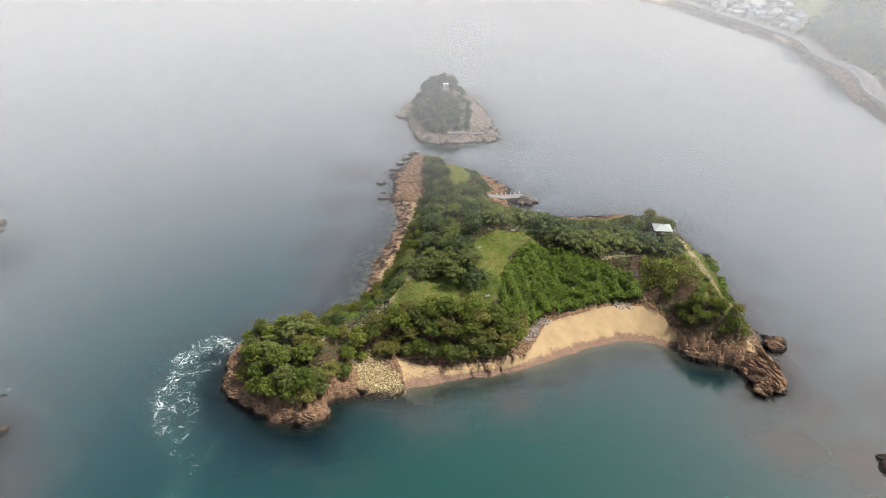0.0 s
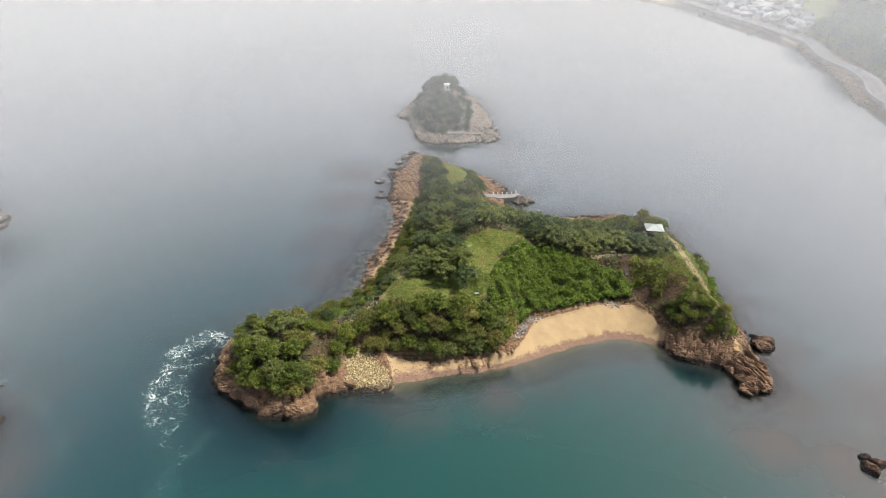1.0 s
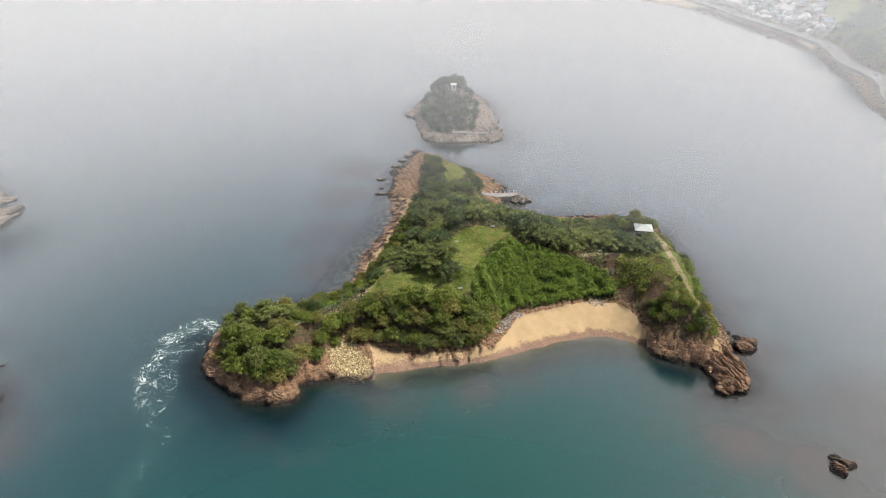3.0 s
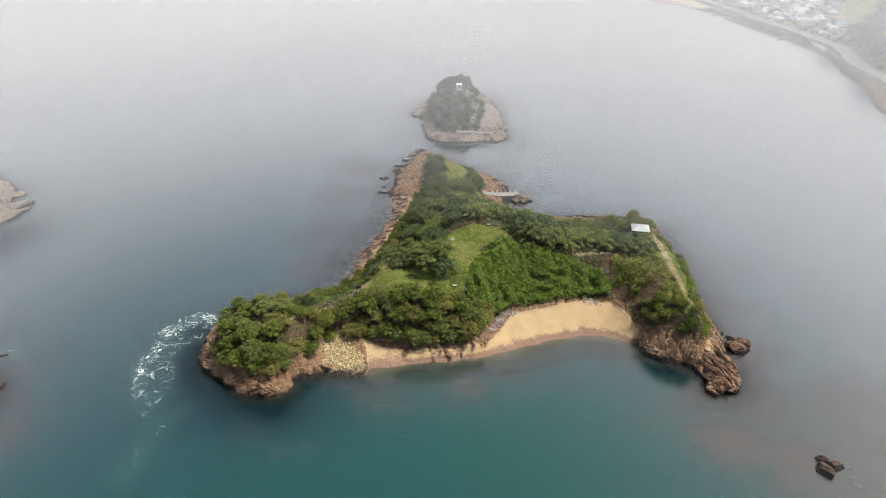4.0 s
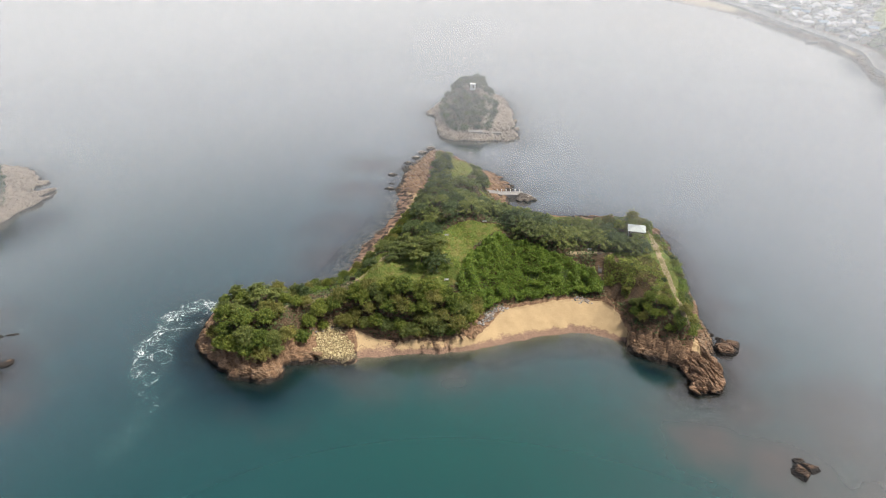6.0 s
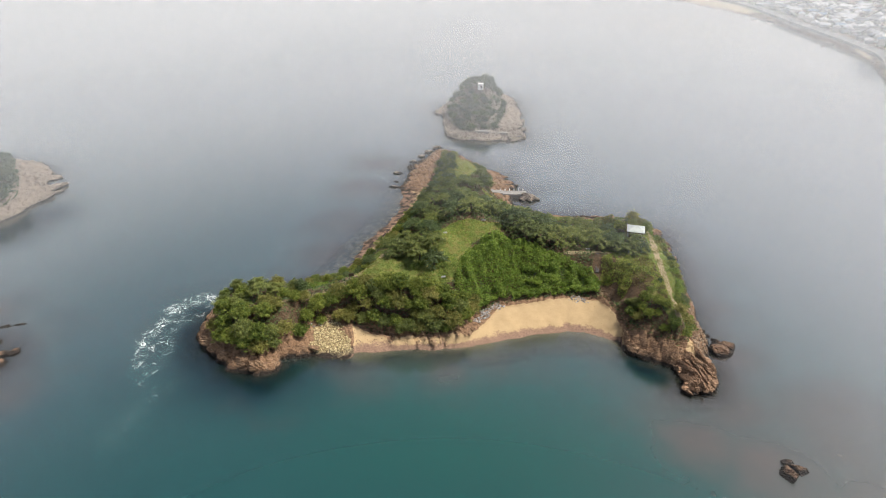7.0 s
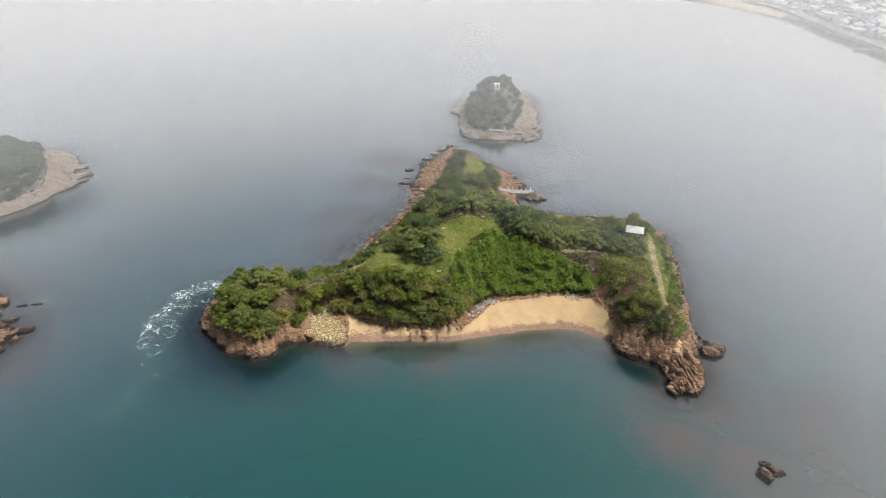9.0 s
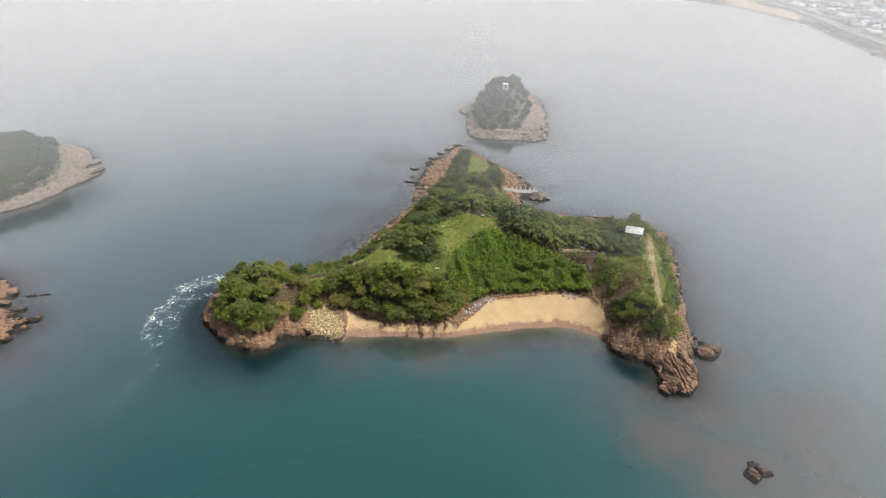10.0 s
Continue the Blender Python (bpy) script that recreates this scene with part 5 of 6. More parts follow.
COBBLE = stone_material("cobble", (0.10, 0.075, 0.038), (0.300, 0.230, 0.110), (0.58, 0.50, 0.29))
SHINGLE = stone_material("brown_shingle", (0.10, 0.07, 0.05), (0.22, 0.155, 0.10), (0.33, 0.25, 0.17))
RIPRAP = stone_material("riprap", (0.12, 0.11, 0.105), (0.24, 0.225, 0.21), (0.42, 0.40, 0.37))
stones("cobbles", COBBLE_FIELD, 4600, 0.09, 0.27, COBBLE, 71, "bank of pale yellowish cobbles")
stones("cobbles", [(-5.4, 103.4), (-1.4, 100.6), (5, 100.6), (9.6, 103.4), (9, 107), (6.6, 110.6), (7.6, 105), (4.4, 102.6), (-1, 102.8)], 520, 0.08, 0.22, SHINGLE, 70, "dark wet cobbles along the foot of the bank")
stones("cobbles", [(-3.4, 109.8), (-0.6, 110.8), (2.6, 110.9), (2.4, 112.6), (-2, 112.6)], 160, 0.15, 0.35, RIPRAP, 72, "whitish stones at the head of the cobble bank")
stones("riprap", [(34.8, 117.4), (38, 120), (42.2, 124.8), (41, 126), (36.6, 122.6)], 620, 0.13, 0.36, RIPRAP, 73, "heap of grey stones at the end of the beach")
stones("riprap", [(58.6, 131), (60.4, 129.8), (63.6, 130.4), (63.8, 132), (60, 132.4)], 200, 0.12, 0.32, RIPRAP, 74, "small heap of grey stones at the beach head")
stones("shingle", [(88.4, 116), (92, 117), (92, 128), (89.2, 128)], 260, 0.12, 0.4, SHINGLE, 75, "brown shingle below the headland")
stones("shingle", [(88.8, 128), (91.4, 128), (91, 150), (90, 172), (88, 172), (88.8, 150)], 420, 0.15, 0.5, SHINGLE, 78, "dark broken stones along the back shore")
stones("shingle", [(9, 107), (20, 109.4), (30, 111), (30, 113), (18, 111), (8, 110)], 150, 0.08, 0.2, SHINGLE, 76, "scattered stones on the shore")
stones("shingle", [(-2, 200), (8, 200), (8, 232), (2, 240), (-3, 226)], 170, 0.12, 0.4, SHINGLE, 77, "loose stones on the northern shore")


# ---- things people have built on the island ----
def ground_z(x, y, land=MAIN):
    return float(land.z(np.array([x]), np.array([y]))[0])


def hip_roof(wide, deep, rise_z, ridge, thick=0.12):
    bm = bmesh.new()
    w, d, r = wide / 2, deep / 2, ridge / 2
    low = [bm.verts.new(p) for p in ((-w, -d, 0), (w, -d, 0), (w, d, 0), (-w, d, 0))]
    edge = [bm.verts.new((v.co.x, v.co.y, thick)) for v in low]
    top = [bm.verts.new((-r, 0, rise_z + thick)), bm.verts.new((r, 0, rise_z + thick))]
    bm.faces.new(low[::-1])
    for k in range(4):
        bm.faces.new((low[k], low[(k + 1) % 4], edge[(k + 1) % 4], edge[k]))
    bm.faces.new((edge[0], edge[1], top[1], top[0]))
    bm.faces.new((edge[2], edge[3], top[0], top[1]))
    bm.faces.new((edge[1], edge[2], top[1]))
    bm.faces.new((edge[3], edge[0], top[0]))
    return bm


def pavilion(x, y, turn):
    z = ground_z(x, y)
    ob = tagged(new("pavilion"), "open wooden pavilion with a pale sheet roof among trees", "pavilion")
    part("floor", boxed(4.2, 3.8, 0.5, pose(0, 0, -0.1), 0.02), CONCRETE, ob)
    for a in (-1.75, 1.75):
        for b in (-1.5, 1.5):
            part("post", boxed(0.16, 0.16, 2.3, pose(a, b, 1.3), 0.01), DARK_WOOD, ob)
        part("beam", boxed(0.14, 3.4, 0.16, pose(a, 0, 2.4), 0.01), DARK_WOOD, ob)
    part("bench", boxed(3.0, 0.4, 0.08, pose(0, 1.25, 0.6), 0.01), DARK_WOOD, ob)
    for b in (-1.5, 1.5):
        part("rail", boxed(3.4, 0.07, 0.9, pose(0, b * 1.02, 0.75), 0.01), DARK_WOOD, ob)
    roof = part("roof", hip_roof(4.9, 4.5, 0.95, 1.2), ROOF_SHEET, ob, "pale weathered sheet roof")
    roof.matrix_basis = pose(0, 0, 2.45)
    cap = boxed(1.3, 0.16, 0.1, pose(0, 0, 1.08), 0.02)
    part("ridge_cap", cap, ROOF_SHEET, roof)
    ob.matrix_basis = pose(x, y, z + 0.1, 0, 0, turn)


pavilion(76.6, 155.4, -6)


def stairway(x0, y0, x1, y1, steps):
    """Dark steps straight down the bank."""
    ob = tagged(new("stairway"), "narrow dark stairway down the grassy bank", "stairs")
    z0, z1 = ground_z(x0, y0), ground_z(x1, y1)
    run = math.hypot(x1 - x0, y1 - y0)
    for k in range(steps):
        f = (k + 0.5) / steps
        bm = boxed(0.62, run / steps * 1.02, 0.35, pose(0, -run * f, (z1 - z0) * f - 0.02), 0.02)
        part("step", bm, CONCRETE_DARK, ob)
    for a in (-0.36, 0.36):
        bm = bmesh.new()
        slope = math.atan2(z1 - z0, run)
        box(bm, 0.12, math.hypot(run, z1 - z0), 0.4, pose(a, -run / 2, (z1 - z0) / 2, -math.degrees(slope)))
        part("kerb", bm, CONCRETE_DARK, ob)
    ob.matrix_basis = pose(x0, y0, z0 + 0.12, 0, 0, math.degrees(math.atan2(x1 - x0, y0 - y1)))


stairway(65.6, 142.0, 65.7, 137.6, 16)


BENCH_PAINT = plain("weathered_bench_paint", (0.42, 0.42, 0.40), 0.7, 0.2, 3)


def bench(x, y, turn, label):
    ob = tagged(new("bench"), label, "bench", "benches")
    for k in range(3):
        part("slat", boxed(1.7, 0.13, 0.05, pose(0, -0.15 + 0.15 * k, 0.43), 0.01), BENCH_PAINT, ob)
    part("backrest", boxed(1.7, 0.05, 0.35, pose(0, 0.25, 0.68, -12), 0.01), BENCH_PAINT, ob)
    for a in (-0.65, 0.65):
        part("leg", boxed(0.1, 0.45, 0.44, pose(a, 0, 0.2), 0.01), CONCRETE, ob)
    ob.matrix_basis = pose(x, y, ground_z(x, y) + 0.02, 0, 0, turn) @ Matrix.Scale(0.65, 4)


bench(24.9, 137.0, 20, "white bench on the hilltop grass under trees")
bench(34.2, 146.0, 0, "white bench beneath the cherry trees")
bench(26.6, 124.2, 15, "pale bench on the sunny clearing")
bench(74.2, 143.4, -10, "pale bench at the edge of the grove")
bench(63.0, 143.6, 0, "small pale bench above the stairway")


def fence(points, label):
    """Low timber rail on posts beside the trail."""
    ob = tagged(new("fence"), label, "fence", "trail fences")
    ox, oy = points[0]
    oz = ground_z(ox, oy)
    prev = None
    for x, y in points:
        z = ground_z(x, y) - oz
        part("post", boxed(0.12, 0.12, 1.3, pose(x - ox, y - oy, z + 0.45), 0.01), BARK, ob)
        here = Vector((x - ox, y - oy, z))
        if prev is not None:
            for up in (0.55, 0.95):
                part("rail", tube(bmesh.new(), prev + Vector((0, 0, up)), here + Vector((0, 0, up)), 0.05, 0.05, 6), BARK, ob)
        prev = here
    ob.matrix_basis = pose(ox, oy, oz)


fence([(-5.2, 114.2), (-3.4, 115.6), (-1.6, 116.9), (0.2, 118.2), (1.6, 119.9), (2.4, 122)], "low weathered timber fence beside the trail")
sign = tagged(new("signpost"), "brown timber signpost beside the trail", "sign")
for a in (-0.5, 0.5):
    part("post", boxed(0.13, 0.13, 2.6, pose(a, 0, 0.9), 0.01), BARK, sign)
part("board", boxed(1.3, 0.08, 0.8, pose(0, -0.08, 1.65), 0.01), DARK_WOOD, sign)
sign.matrix_basis = pose(2.6, 123.0, ground_z(2.6, 123.0), 0, 0, 15)


def landing():
    """Small concrete landing with a sloping deck and white mooring posts."""
    ob = tagged(new("landing_pier"), "grey concrete landing stage with white mooring posts", "pier")
    deck = boxed(9.5, 3.4, 1.6, pose(4.4, 0, -0.1), 0.06)
    part("deck", deck, CONCRETE, ob)
    part("ramp", boxed(5.0, 3.0, 0.5, pose(-2.6, 0.1, 0.95, 0, 8), 0.05), CONCRETE, ob)
    for k in range(6):
        bm = bmesh.new()
        tube(bm, (0, 0, 0), (0, 0, 0.75), 0.16, 0.16, 10)
        tube(bm, (0, 0, 0.75), (0, 0, 0.9), 0.22, 0.2, 10)
        post = part("mooring_post", bm, WHITE_PAINT, ob, "white mooring post", smooth=True)
        post.matrix_basis = pose(-1.0 + 1.75 * k, 1.35, 0.7)
    ob.matrix_basis = pose(35.6, 201.6, 0.9, 0, 0, 8) @ Matrix.Scale(0.92, 4)


landing()
rocks([(44.6, 200.2, 0.9, 2.5, 1.8, 1.7, -18), (47.2, 200.4, 0.4, 1.5, 1.0, 0.8, 0), (42.8, 199.6, 0.5, 1.3, 1.2, 1.2, 30)], "pale rock lump with a dark foot beside the landing", ROCK_PALE, "landing rocks")


def islet_hut():
    """Small white shelter on the islet's top."""
    ob = tagged(new("shelter"), "small white shelter on top of the islet", "shelter")
    part("wall", boxed(3.0, 2.6, 3.4, pose(0, 0, 0.6), 0.03), WHITE_PAINT, ob)
    part("doorway", boxed(0.8, 0.12, 1.7, pose(0.5, -1.3, 0.95), 0.01), DARK_WOOD, ob)
    part("roof", boxed(3.4, 3.1, 0.18, pose(0, 0, 2.4), 0.03), WHITE_PAINT, ob)
    ob.matrix_basis = pose(16.8, 289.5, ground_z(16.8, 289.5, ISLET) + 0.9) @ Matrix.Scale(0.8, 4)


islet_hut()
block = tagged(new("landing_block"), "pale concrete landing block at the islet's foot", "landing")
part("wall", boxed(6.5, 2.4, 2.2, pose(0, 0, 0.6), 0.08), CONCRETE, block)
part("slab", boxed(10, 1.6, 1.0, pose(6.5, 0.8, 0.2), 0.06), CONCRETE, block)
part("step", boxed(2.0, 1.4, 1.0, pose(-3.8, -0.2, 0.1), 0.06), CONCRETE, block)
block.matrix_basis = pose(20.8, 263.2, 1.6, 0, 0, 8)

# ---- the mainland across the strait ----
ROAD_LINE = [(226, 268), (230, 292), (231.8, 309.7), (233.5, 321.4), (237.1, 332.8), (242.7, 344.8), (246.8, 360.1), (248, 375.3), (246.8, 388.7), (247.8, 407.6), (252.8, 426.4),
             (256.8, 448.7), (256, 463.4), (250.8, 495.5), (244, 527), (236.5, 560), (228, 610), (216, 655), (196, 692)]
LAND = Land(
    MAIN_COAST[:22] + [(60, 860), (520, 860), (520, 240)],
    [(220, 240), (221.5, 268), (225.5, 292), (227.5, 309.7), (229, 321.4), (232.6, 334), (238.2, 346.5), (242.2, 361.5), (243.4, 375.3), (242.3, 388.7), (243.2, 409),
     (248.2, 428), (252, 449), (251.4, 463), (246.2, 494.5), (239.5, 526), (232, 559), (223.5, 609), (211.8, 653), (192, 690), (150, 724), (70, 770), (68, 852), (512, 852), (512, 240)],
    [(240, 300, 2.4), (240, 480, 2.4), (200, 700, 2.2)],
    [(255, 310, 10), (300, 300, 22), (258, 345, 8), (278, 350, 16), (310, 360, 24), (370, 360, 25), (262, 385, 10), (270, 400, 15),
     (300, 420, 22), (266, 425, 10), (360, 440, 25), (275, 460, 10), (330, 500, 21), (285, 500, 8), (290, 540, 5), (260, 560, 3.4),
     (245, 640, 3.4), (300, 640, 5), (360, 600, 18), (430, 500, 25), (400, 700, 16), (220, 700, 3.4), (300, 760, 7)]
    + [(x + a, y, 2.8) for x, y in ROAD_LINE for a in (-2, 4)],
    [(240, 400, 3)], rough=0.4, ledge=0.5, wiggle=1.0)
FOREST = [(240, 250), (241, 300), (246, 325), (254, 340), (257, 360), (258, 385), (258, 405), (264, 430), (268, 455), (276, 478), (300, 505), (340, 560), (380, 640), (500, 700), (500, 250)]
MAIN_SANDS = [[(252.3, 487.3), (254, 480), (251.6, 469.8), (252, 450), (250, 448), (248, 467.9)], [(243.3, 380.5), (243.6, 374), (242.6, 363), (238.7, 350), (237.5, 360), (239.7, 371.6)],
              [(165, 724), (192, 692), (211, 655), (219, 622), (213, 615), (190, 645), (166, 682)]]
FIELDS = [[(285, 500), (330, 560), (345, 600), (310, 590), (280, 530)], [(225, 600), (340, 600), (340, 760), (160, 760), (190, 700)]]
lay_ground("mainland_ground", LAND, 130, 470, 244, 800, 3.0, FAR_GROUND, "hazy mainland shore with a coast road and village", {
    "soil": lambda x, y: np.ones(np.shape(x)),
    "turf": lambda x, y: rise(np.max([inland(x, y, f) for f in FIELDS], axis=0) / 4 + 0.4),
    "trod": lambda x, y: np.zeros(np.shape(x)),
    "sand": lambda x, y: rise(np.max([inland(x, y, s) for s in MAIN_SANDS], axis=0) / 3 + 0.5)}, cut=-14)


stones("shore_stones", [(225.5, 306), (228, 310), (230, 322), (233, 334), (238.6, 346.5), (242.6, 361.5), (243.6, 375.3), (242.4, 388.7), (243.4, 409), (248.4, 428), (252, 449), (248, 450), (245, 430), (240, 405),
                        (238, 383), (234, 363), (225, 335), (221, 321), (223, 312)], 1500, 0.35, 1.3, SHINGLE, 79, "dark tumbled rocks below the coast road", land=LAND)


def smooth_line(points, step):
    out = []
    p = [points[0]] + list(points) + [points[-1]]
    for k in range(1, len(p) - 2):
        a, b, c, d = (np.array(q, float) for q in p[k - 1:k + 3])
        n = max(2, int(np.linalg.norm(c - b) / step))
        for i in range(n):
            u = i / n
            out.append(0.5 * (2 * b + (c - a) * u + (2 * a - 5 * b + 4 * c - d) * u * u + (3 * b - a - 3 * c + d) * u ** 3))
    out.append(np.array(points[-1], float))
    return np.array(out)


ROAD = smooth_line(ROAD_LINE, 4.0)
tang = np.gradient(ROAD, axis=0)
tang /= np.linalg.norm(tang, axis=1)[:, None]
RIGHT = np.stack([tang[:, 1], -tang[:, 0]], 1)


def strip(name, left, right, z0, z1, material, parent=None, dashes=None):
    """A band with thickness that follows the road."""
    a, b = ROAD + RIGHT * left, ROAD + RIGHT * right
    verts, faces = [], []
    for k in range(len(ROAD)):
        verts += [(*a[k], z1), (*b[k], z1), (*b[k], z0), (*a[k], z0)]
        if k and (dashes is None or k % dashes == 0):
            i, j = 4 * (k - 1), 4 * k
            faces += [(i, i + 1, j + 1, j), (i + 1, i + 2, j + 2, j + 1), (i + 3, i, j, j + 3)]
    return mesh_from(name, verts, faces, material, parent)


ASPHALT = plain("asphalt", (0.17, 0.165, 0.16), 0.9, 0.2, 0.5)
LINE_PAINT = plain("road_line_paint", (0.7, 0.7, 0.68), 0.7, 0.1, 2)
road = tagged(strip("road", -3.6, 3.6, 1.2, 3.6, ASPHALT), "two-lane coast road with white lines", "road", kind="structure")
strip("centre_line", -0.09, 0.09, 3.5, 3.607, LINE_PAINT, road, 2)
strip("edge_line", -3.2, -3.05, 3.5, 3.606, LINE_PAINT, road)
strip("edge_line", 3.05, 3.2, 3.5, 3.606, LINE_PAINT, road)
tagged(strip("sea_wall", -4.3, -3.65, 0.0, 4.15, CONCRETE), "grey concrete sea wall along the coast road", "wall", kind="structure")
tagged(strip("pavement", 3.65, 5.2, 1.2, 3.75, CONCRETE), "pale pavement beside the coast road", "pavement", kind="structure")

HOUSE_WALLS = [plain("cream_wall", (0.62, 0.58, 0.50), 0.8, 0.12, 1), plain("grey_wall", (0.45, 0.45, 0.45), 0.8, 0.15, 1), plain("brown_wall", (0.28, 0.22, 0.17), 0.8, 0.2, 1)]
HOUSE_ROOFS = [plain("grey_tile", (0.16, 0.16, 0.17), 0.6, 0.2, 2), plain("white_roof", (0.56, 0.56, 0.56), 0.5, 0.1, 2), plain("brown_tile", (0.24, 0.17, 0.13), 0.7, 0.2, 2),
               plain("blue_tile", (0.20, 0.28, 0.36), 0.6, 0.2, 2)]


def gable(w, d, h, over=0.5, thick=0.25):
    """A gabled roof slab."""
    bm = bmesh.new()
    w, d = w / 2 + over, d / 2 + over
    prof = [(-d, 0), (0, h), (d, 0), (d, thick), (0, h + thick), (-d, thick)]
    ends = [[bm.verts.new((x, a, b)) for a, b in prof] for x in (-w, w)]
    bm.faces.new(ends[0])
    bm.faces.new(ends[1][::-1])
    for k in range(6):
        bm.faces.new((ends[0][k], ends[1][k], ends[1][(k + 1) % 6], ends[0][(k + 1) % 6]))
    bmesh.ops.recalc_face_normals(bm, faces=bm.faces)
    return bm


def house(w, d, h, storey, wall, roof, label):
    ob = tagged(new("house"), label, "house", "village houses")
    part("wall", boxed(w, d, h + 1.0, pose(0, 0, h / 2 - 0.5)), wall, ob)
    top = part("roof", gable(w, d, d * 0.26), roof, ob)
    top.matrix_basis = pose(0, 0, h)
    for k in range(2):
        for up in range(storey):
            part("window", boxed(1.9, 0.12, 1.2, pose(-w * 0.25 + k * w * 0.5, -d / 2, 1.5 + 2.7 * up)), GLASS_DARK, ob)
    part("porch", boxed(w * 0.4, 1.6, 0.2, pose(w * 0.15, -d / 2 - 0.8, 2.6)), roof, ob)
    return ob


GLASS_DARK = plain("dark_window", (0.04, 0.05, 0.06), 0.15, 0.1, 1)
FORMS = [house(9, 6.5, 5.2, 2, HOUSE_WALLS[0], HOUSE_ROOFS[0], "two-storey cream house with a grey tiled roof"),
         house(9.5, 7, 3.2, 1, HOUSE_WALLS[1], HOUSE_ROOFS[1], "low house with a pale sheet roof"),
         house(8, 6.5, 5.2, 2, HOUSE_WALLS[2], HOUSE_ROOFS[2], "brown two-storey house with a brown tiled roof"),
         house(8.5, 6.5, 5.2, 2, HOUSE_WALLS[0], HOUSE_ROOFS[3], "cream house with a bluish tiled roof"),
         house(13, 8, 4.2, 1, HOUSE_WALLS[0], HOUSE_ROOFS[1], "long white-roofed shed in the village"),
         house(9, 6.5, 3.2, 1, HOUSE_WALLS[1], HOUSE_ROOFS[0], "low grey house with a dark tiled roof")]
VILLAGE = [(264, 474), (260, 500), (253, 530), (246, 565), (238, 606), (226, 655), (208, 694), (214, 752), (345, 752), (345, 660), (330, 610), (308, 575), (288, 520), (276, 488)]
spots = scatter(VILLAGE, 7.6, 40, 14000)
village_rng = random.Random(41)
for n, (x, y) in enumerate(spots):
    m = pose(x, y, ground_z(x, y, LAND), 0, 0, village_rng.choice((-24, -20, 66, 70, 156, -110)) + village_rng.uniform(-6, 6)) @ Matrix.Scale(0.72, 4)
    if n < len(FORMS):
        FORMS[n].matrix_basis = m
    else:
        copy_thing(FORMS[village_rng.choice((0, 0, 1, 1, 2, 3, 4, 5, 5))], m @ Matrix.Scale(1 / 0.72, 4))
cover("village_gardens", VILLAGE, 5000, 1.0, LEAF_DARK, 62, 0.2, 2.0, False, "green gardens between the village houses", land=LAND, patch=0.52)


def forest(name, poly, count, seed, leaf, label):
    """Far woodland: crowns in their thousands, one mesh."""
    rng = np.random.default_rng(seed)
    xs, ys = [p[0] for p in poly], [p[1] for p in poly]
    p = np.stack([rng.uniform(min(xs), 420, count * 4), rng.uniform(min(ys), max(ys), count * 4)], 1)
    p = p[inland(p[:, 0], p[:, 1], poly) > 0][:count]
    z = LAND.z(p[:, 0], p[:, 1])
    r = 2.4 + 3.4 * rng.random(len(p)) ** 1.5
    centres = np.stack([p[:, 0], p[:, 1], z + r * 0.9 + 1.0], 1)
    ob = quads_mesh(name, leaf_quads(rng, centres, r, 0.9, 40, 0.95), leaf)
    return tagged(ob, label, "woodland", kind="stuff")


forest("hillside_forest", FOREST, 3000, 63, LEAF_FOREST, "dense green forest on the mainland hill")
forest("hillside_forest", FOREST, 900, 64, LEAF_BROAD, "paler green trees in the hillside forest")


cover("hillside_scrub", [(234, 255), (237, 290), (239, 310), (242, 325), (249, 338), (253.5, 352), (255.5, 372), (254.5, 388), (255, 404), (260, 424), (264.5, 446), (264, 470), (285, 500), (300, 480), (285, 400), (275, 340), (262, 255)], 9000, 1.1, LEAF_CHERRY, 65, 0.2, 2.4, False, "green scrub on the bank above the coast road", land=LAND)


def car(x, y, z, turn, label, paint):
    ob = tagged(new("car"), label, "car", "cars on the coast road")
    part("body", boxed(4.2, 1.7, 0.65, pose(0, 0, 0.62), 0.12), paint, ob)
    part("cabin", boxed(2.3, 1.5, 0.6, pose(-0.2, 0, 1.2), 0.18), GLASS_DARK, ob)
    part("roof", boxed(1.9, 1.4, 0.08, pose(-0.2, 0, 1.52), 0.03), paint, ob)
    for a in (-1.3, 1.3):
        for b in (-0.78, 0.78):
            part("wheel", tube(bmesh.new(), (a, b - 0.1, 0.31), (a, b + 0.1, 0.31), 0.31, 0.31, 12), GLASS_DARK, ob)
    ob.matrix_basis = pose(x, y, z, 0, 0, turn) @ Matrix.Scale(0.8, 4)


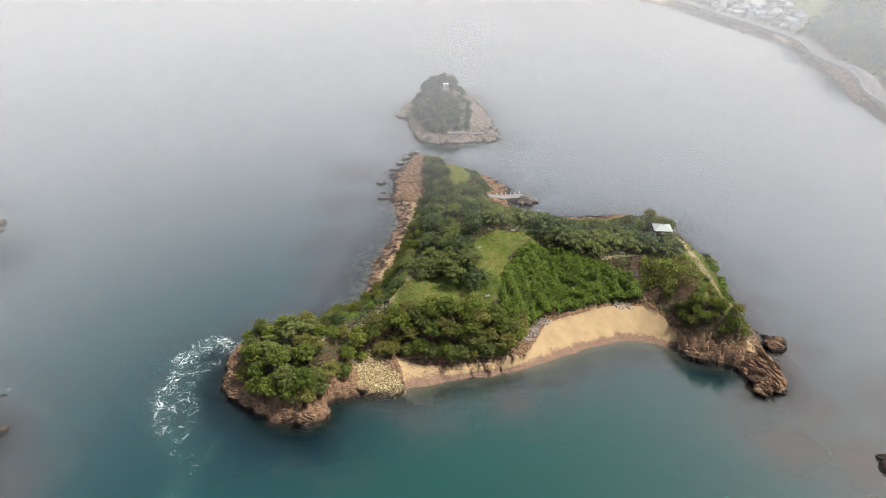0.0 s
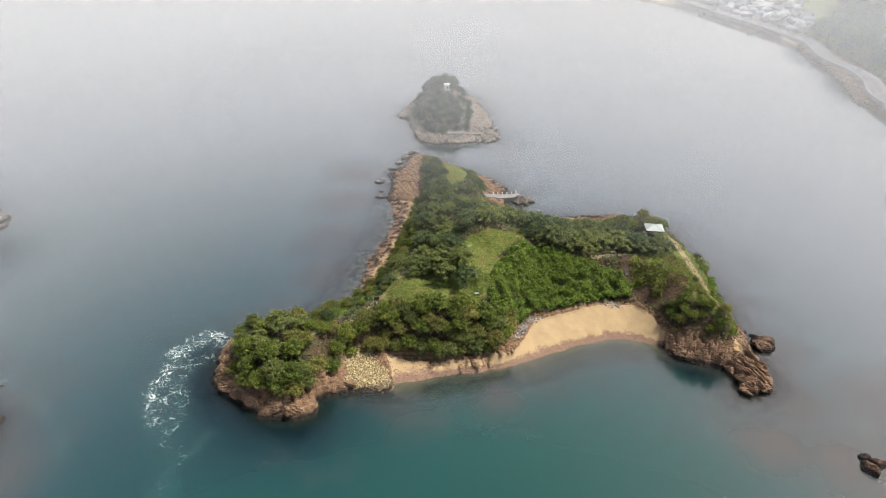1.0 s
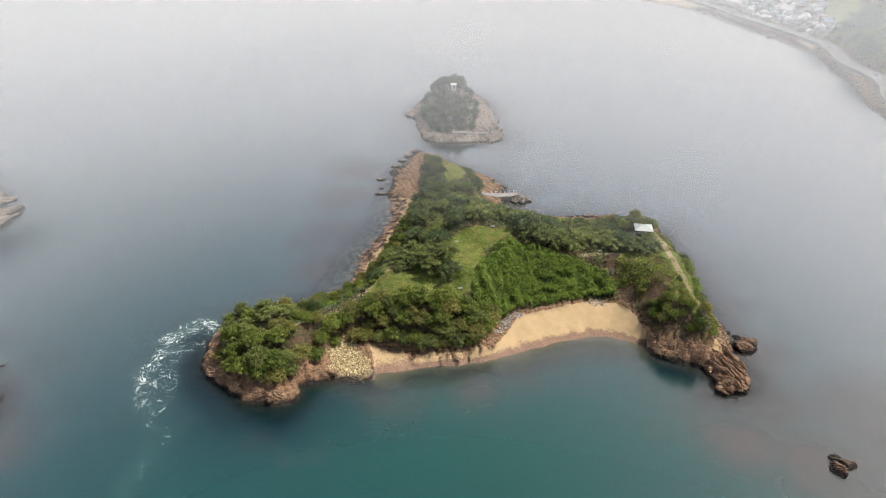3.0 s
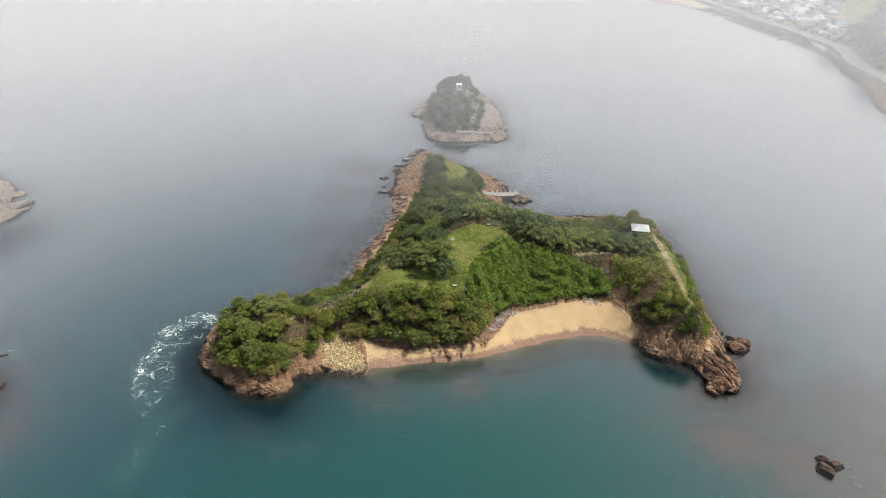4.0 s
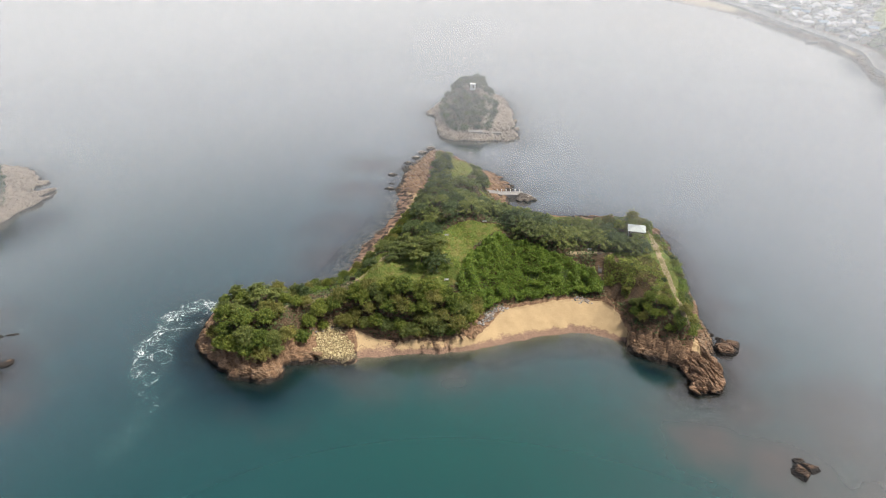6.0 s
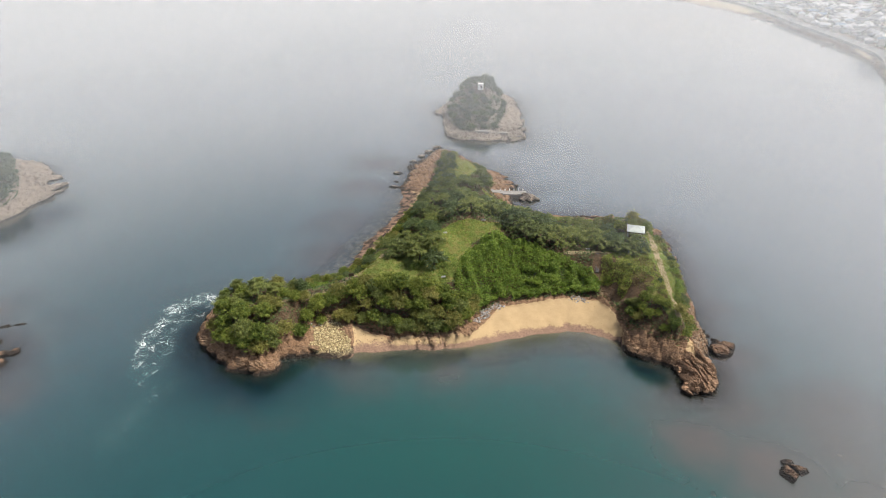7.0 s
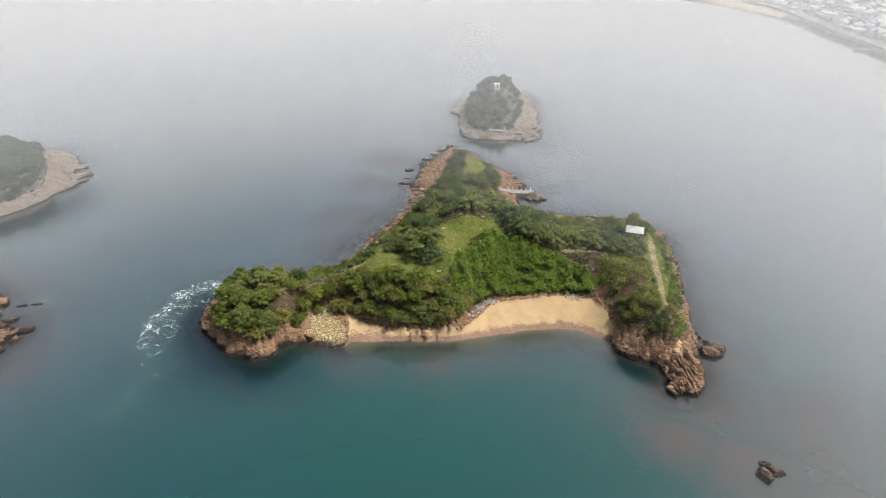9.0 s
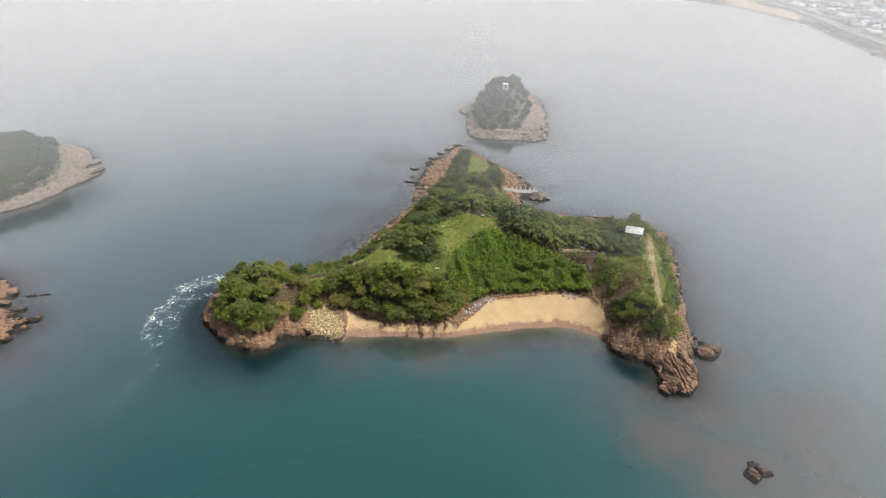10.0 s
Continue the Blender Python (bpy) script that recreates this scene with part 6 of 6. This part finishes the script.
car(254.4, 441, 3.61, 82, "white car on the coast road", WHITE_PAINT)
car(249.2, 371, 3.61, 88, "white van-like car on the coast road", WHITE_PAINT)
car(233.6, 570, 3.61, 106, "grey car on the coast road", HOUSE_WALLS[1])


def boat(x, y, turn, size):
    """Small white open boat."""
    bm = bmesh.new()
    ribs = []
    for s, half, keel, top in ((-1, 0.75, 0.15, 0.7), (-0.4, 0.9, 0.0, 0.72), (0.3, 0.85, 0.0, 0.8), (0.75, 0.5, 0.12, 0.95), (1, 0.05, 0.4, 1.1)):
        ribs.append([bm.verts.new((s * 3.2, a, b)) for a, b in ((-half, top), (-half * 0.7, keel + 0.1), (0, keel), (half * 0.7, keel + 0.1), (half, top), (half * 0.85, top - 0.05), (0, keel + 0.25), (-half * 0.85, top - 0.05))])
    for a, b in zip(ribs[:-1], ribs[1:]):
        for k in range(8):
            bm.faces.new((a[k], a[(k + 1) % 8], b[(k + 1) % 8], b[k]))
    bm.faces.new(ribs[0])
    bm.faces.new(ribs[-1][::-1])
    bmesh.ops.recalc_face_normals(bm, faces=bm.faces)
    ob = tagged(new("boat"), "small white boat moored off the far shore", "boat", "moored boats")
    part("hull", bm, WHITE_PAINT, ob)
    part("cabin", boxed(1.5, 1.0, 0.7, pose(-0.4, 0, 1.0), 0.06), WHITE_PAINT, ob)
    part("thwart", boxed(0.3, 1.5, 0.08, pose(-2.2, 0, 0.6)), DARK_WOOD, ob)
    ob.matrix_basis = pose(x, y, -0.15, 0, 0, turn) @ Matrix.Scale(size, 4)


boat(212, 592, 20, 0.9)
boat(218, 578, 70, 0.8)
boat(221, 571, 40, 0.8)
jetty = tagged(new("jetty"), "short pale concrete jetty on the far shore", "jetty")
part("deck", boxed(11, 1.8, 1.1, pose(0, 0, 0.3), 0.05), CONCRETE, jetty)
part("parapet", boxed(11, 0.3, 0.4, pose(0, 0.7, 1.0), 0.05), CONCRETE, jetty)
jetty.matrix_basis = pose(239.5, 494, 0.2, 0, 0, 12)
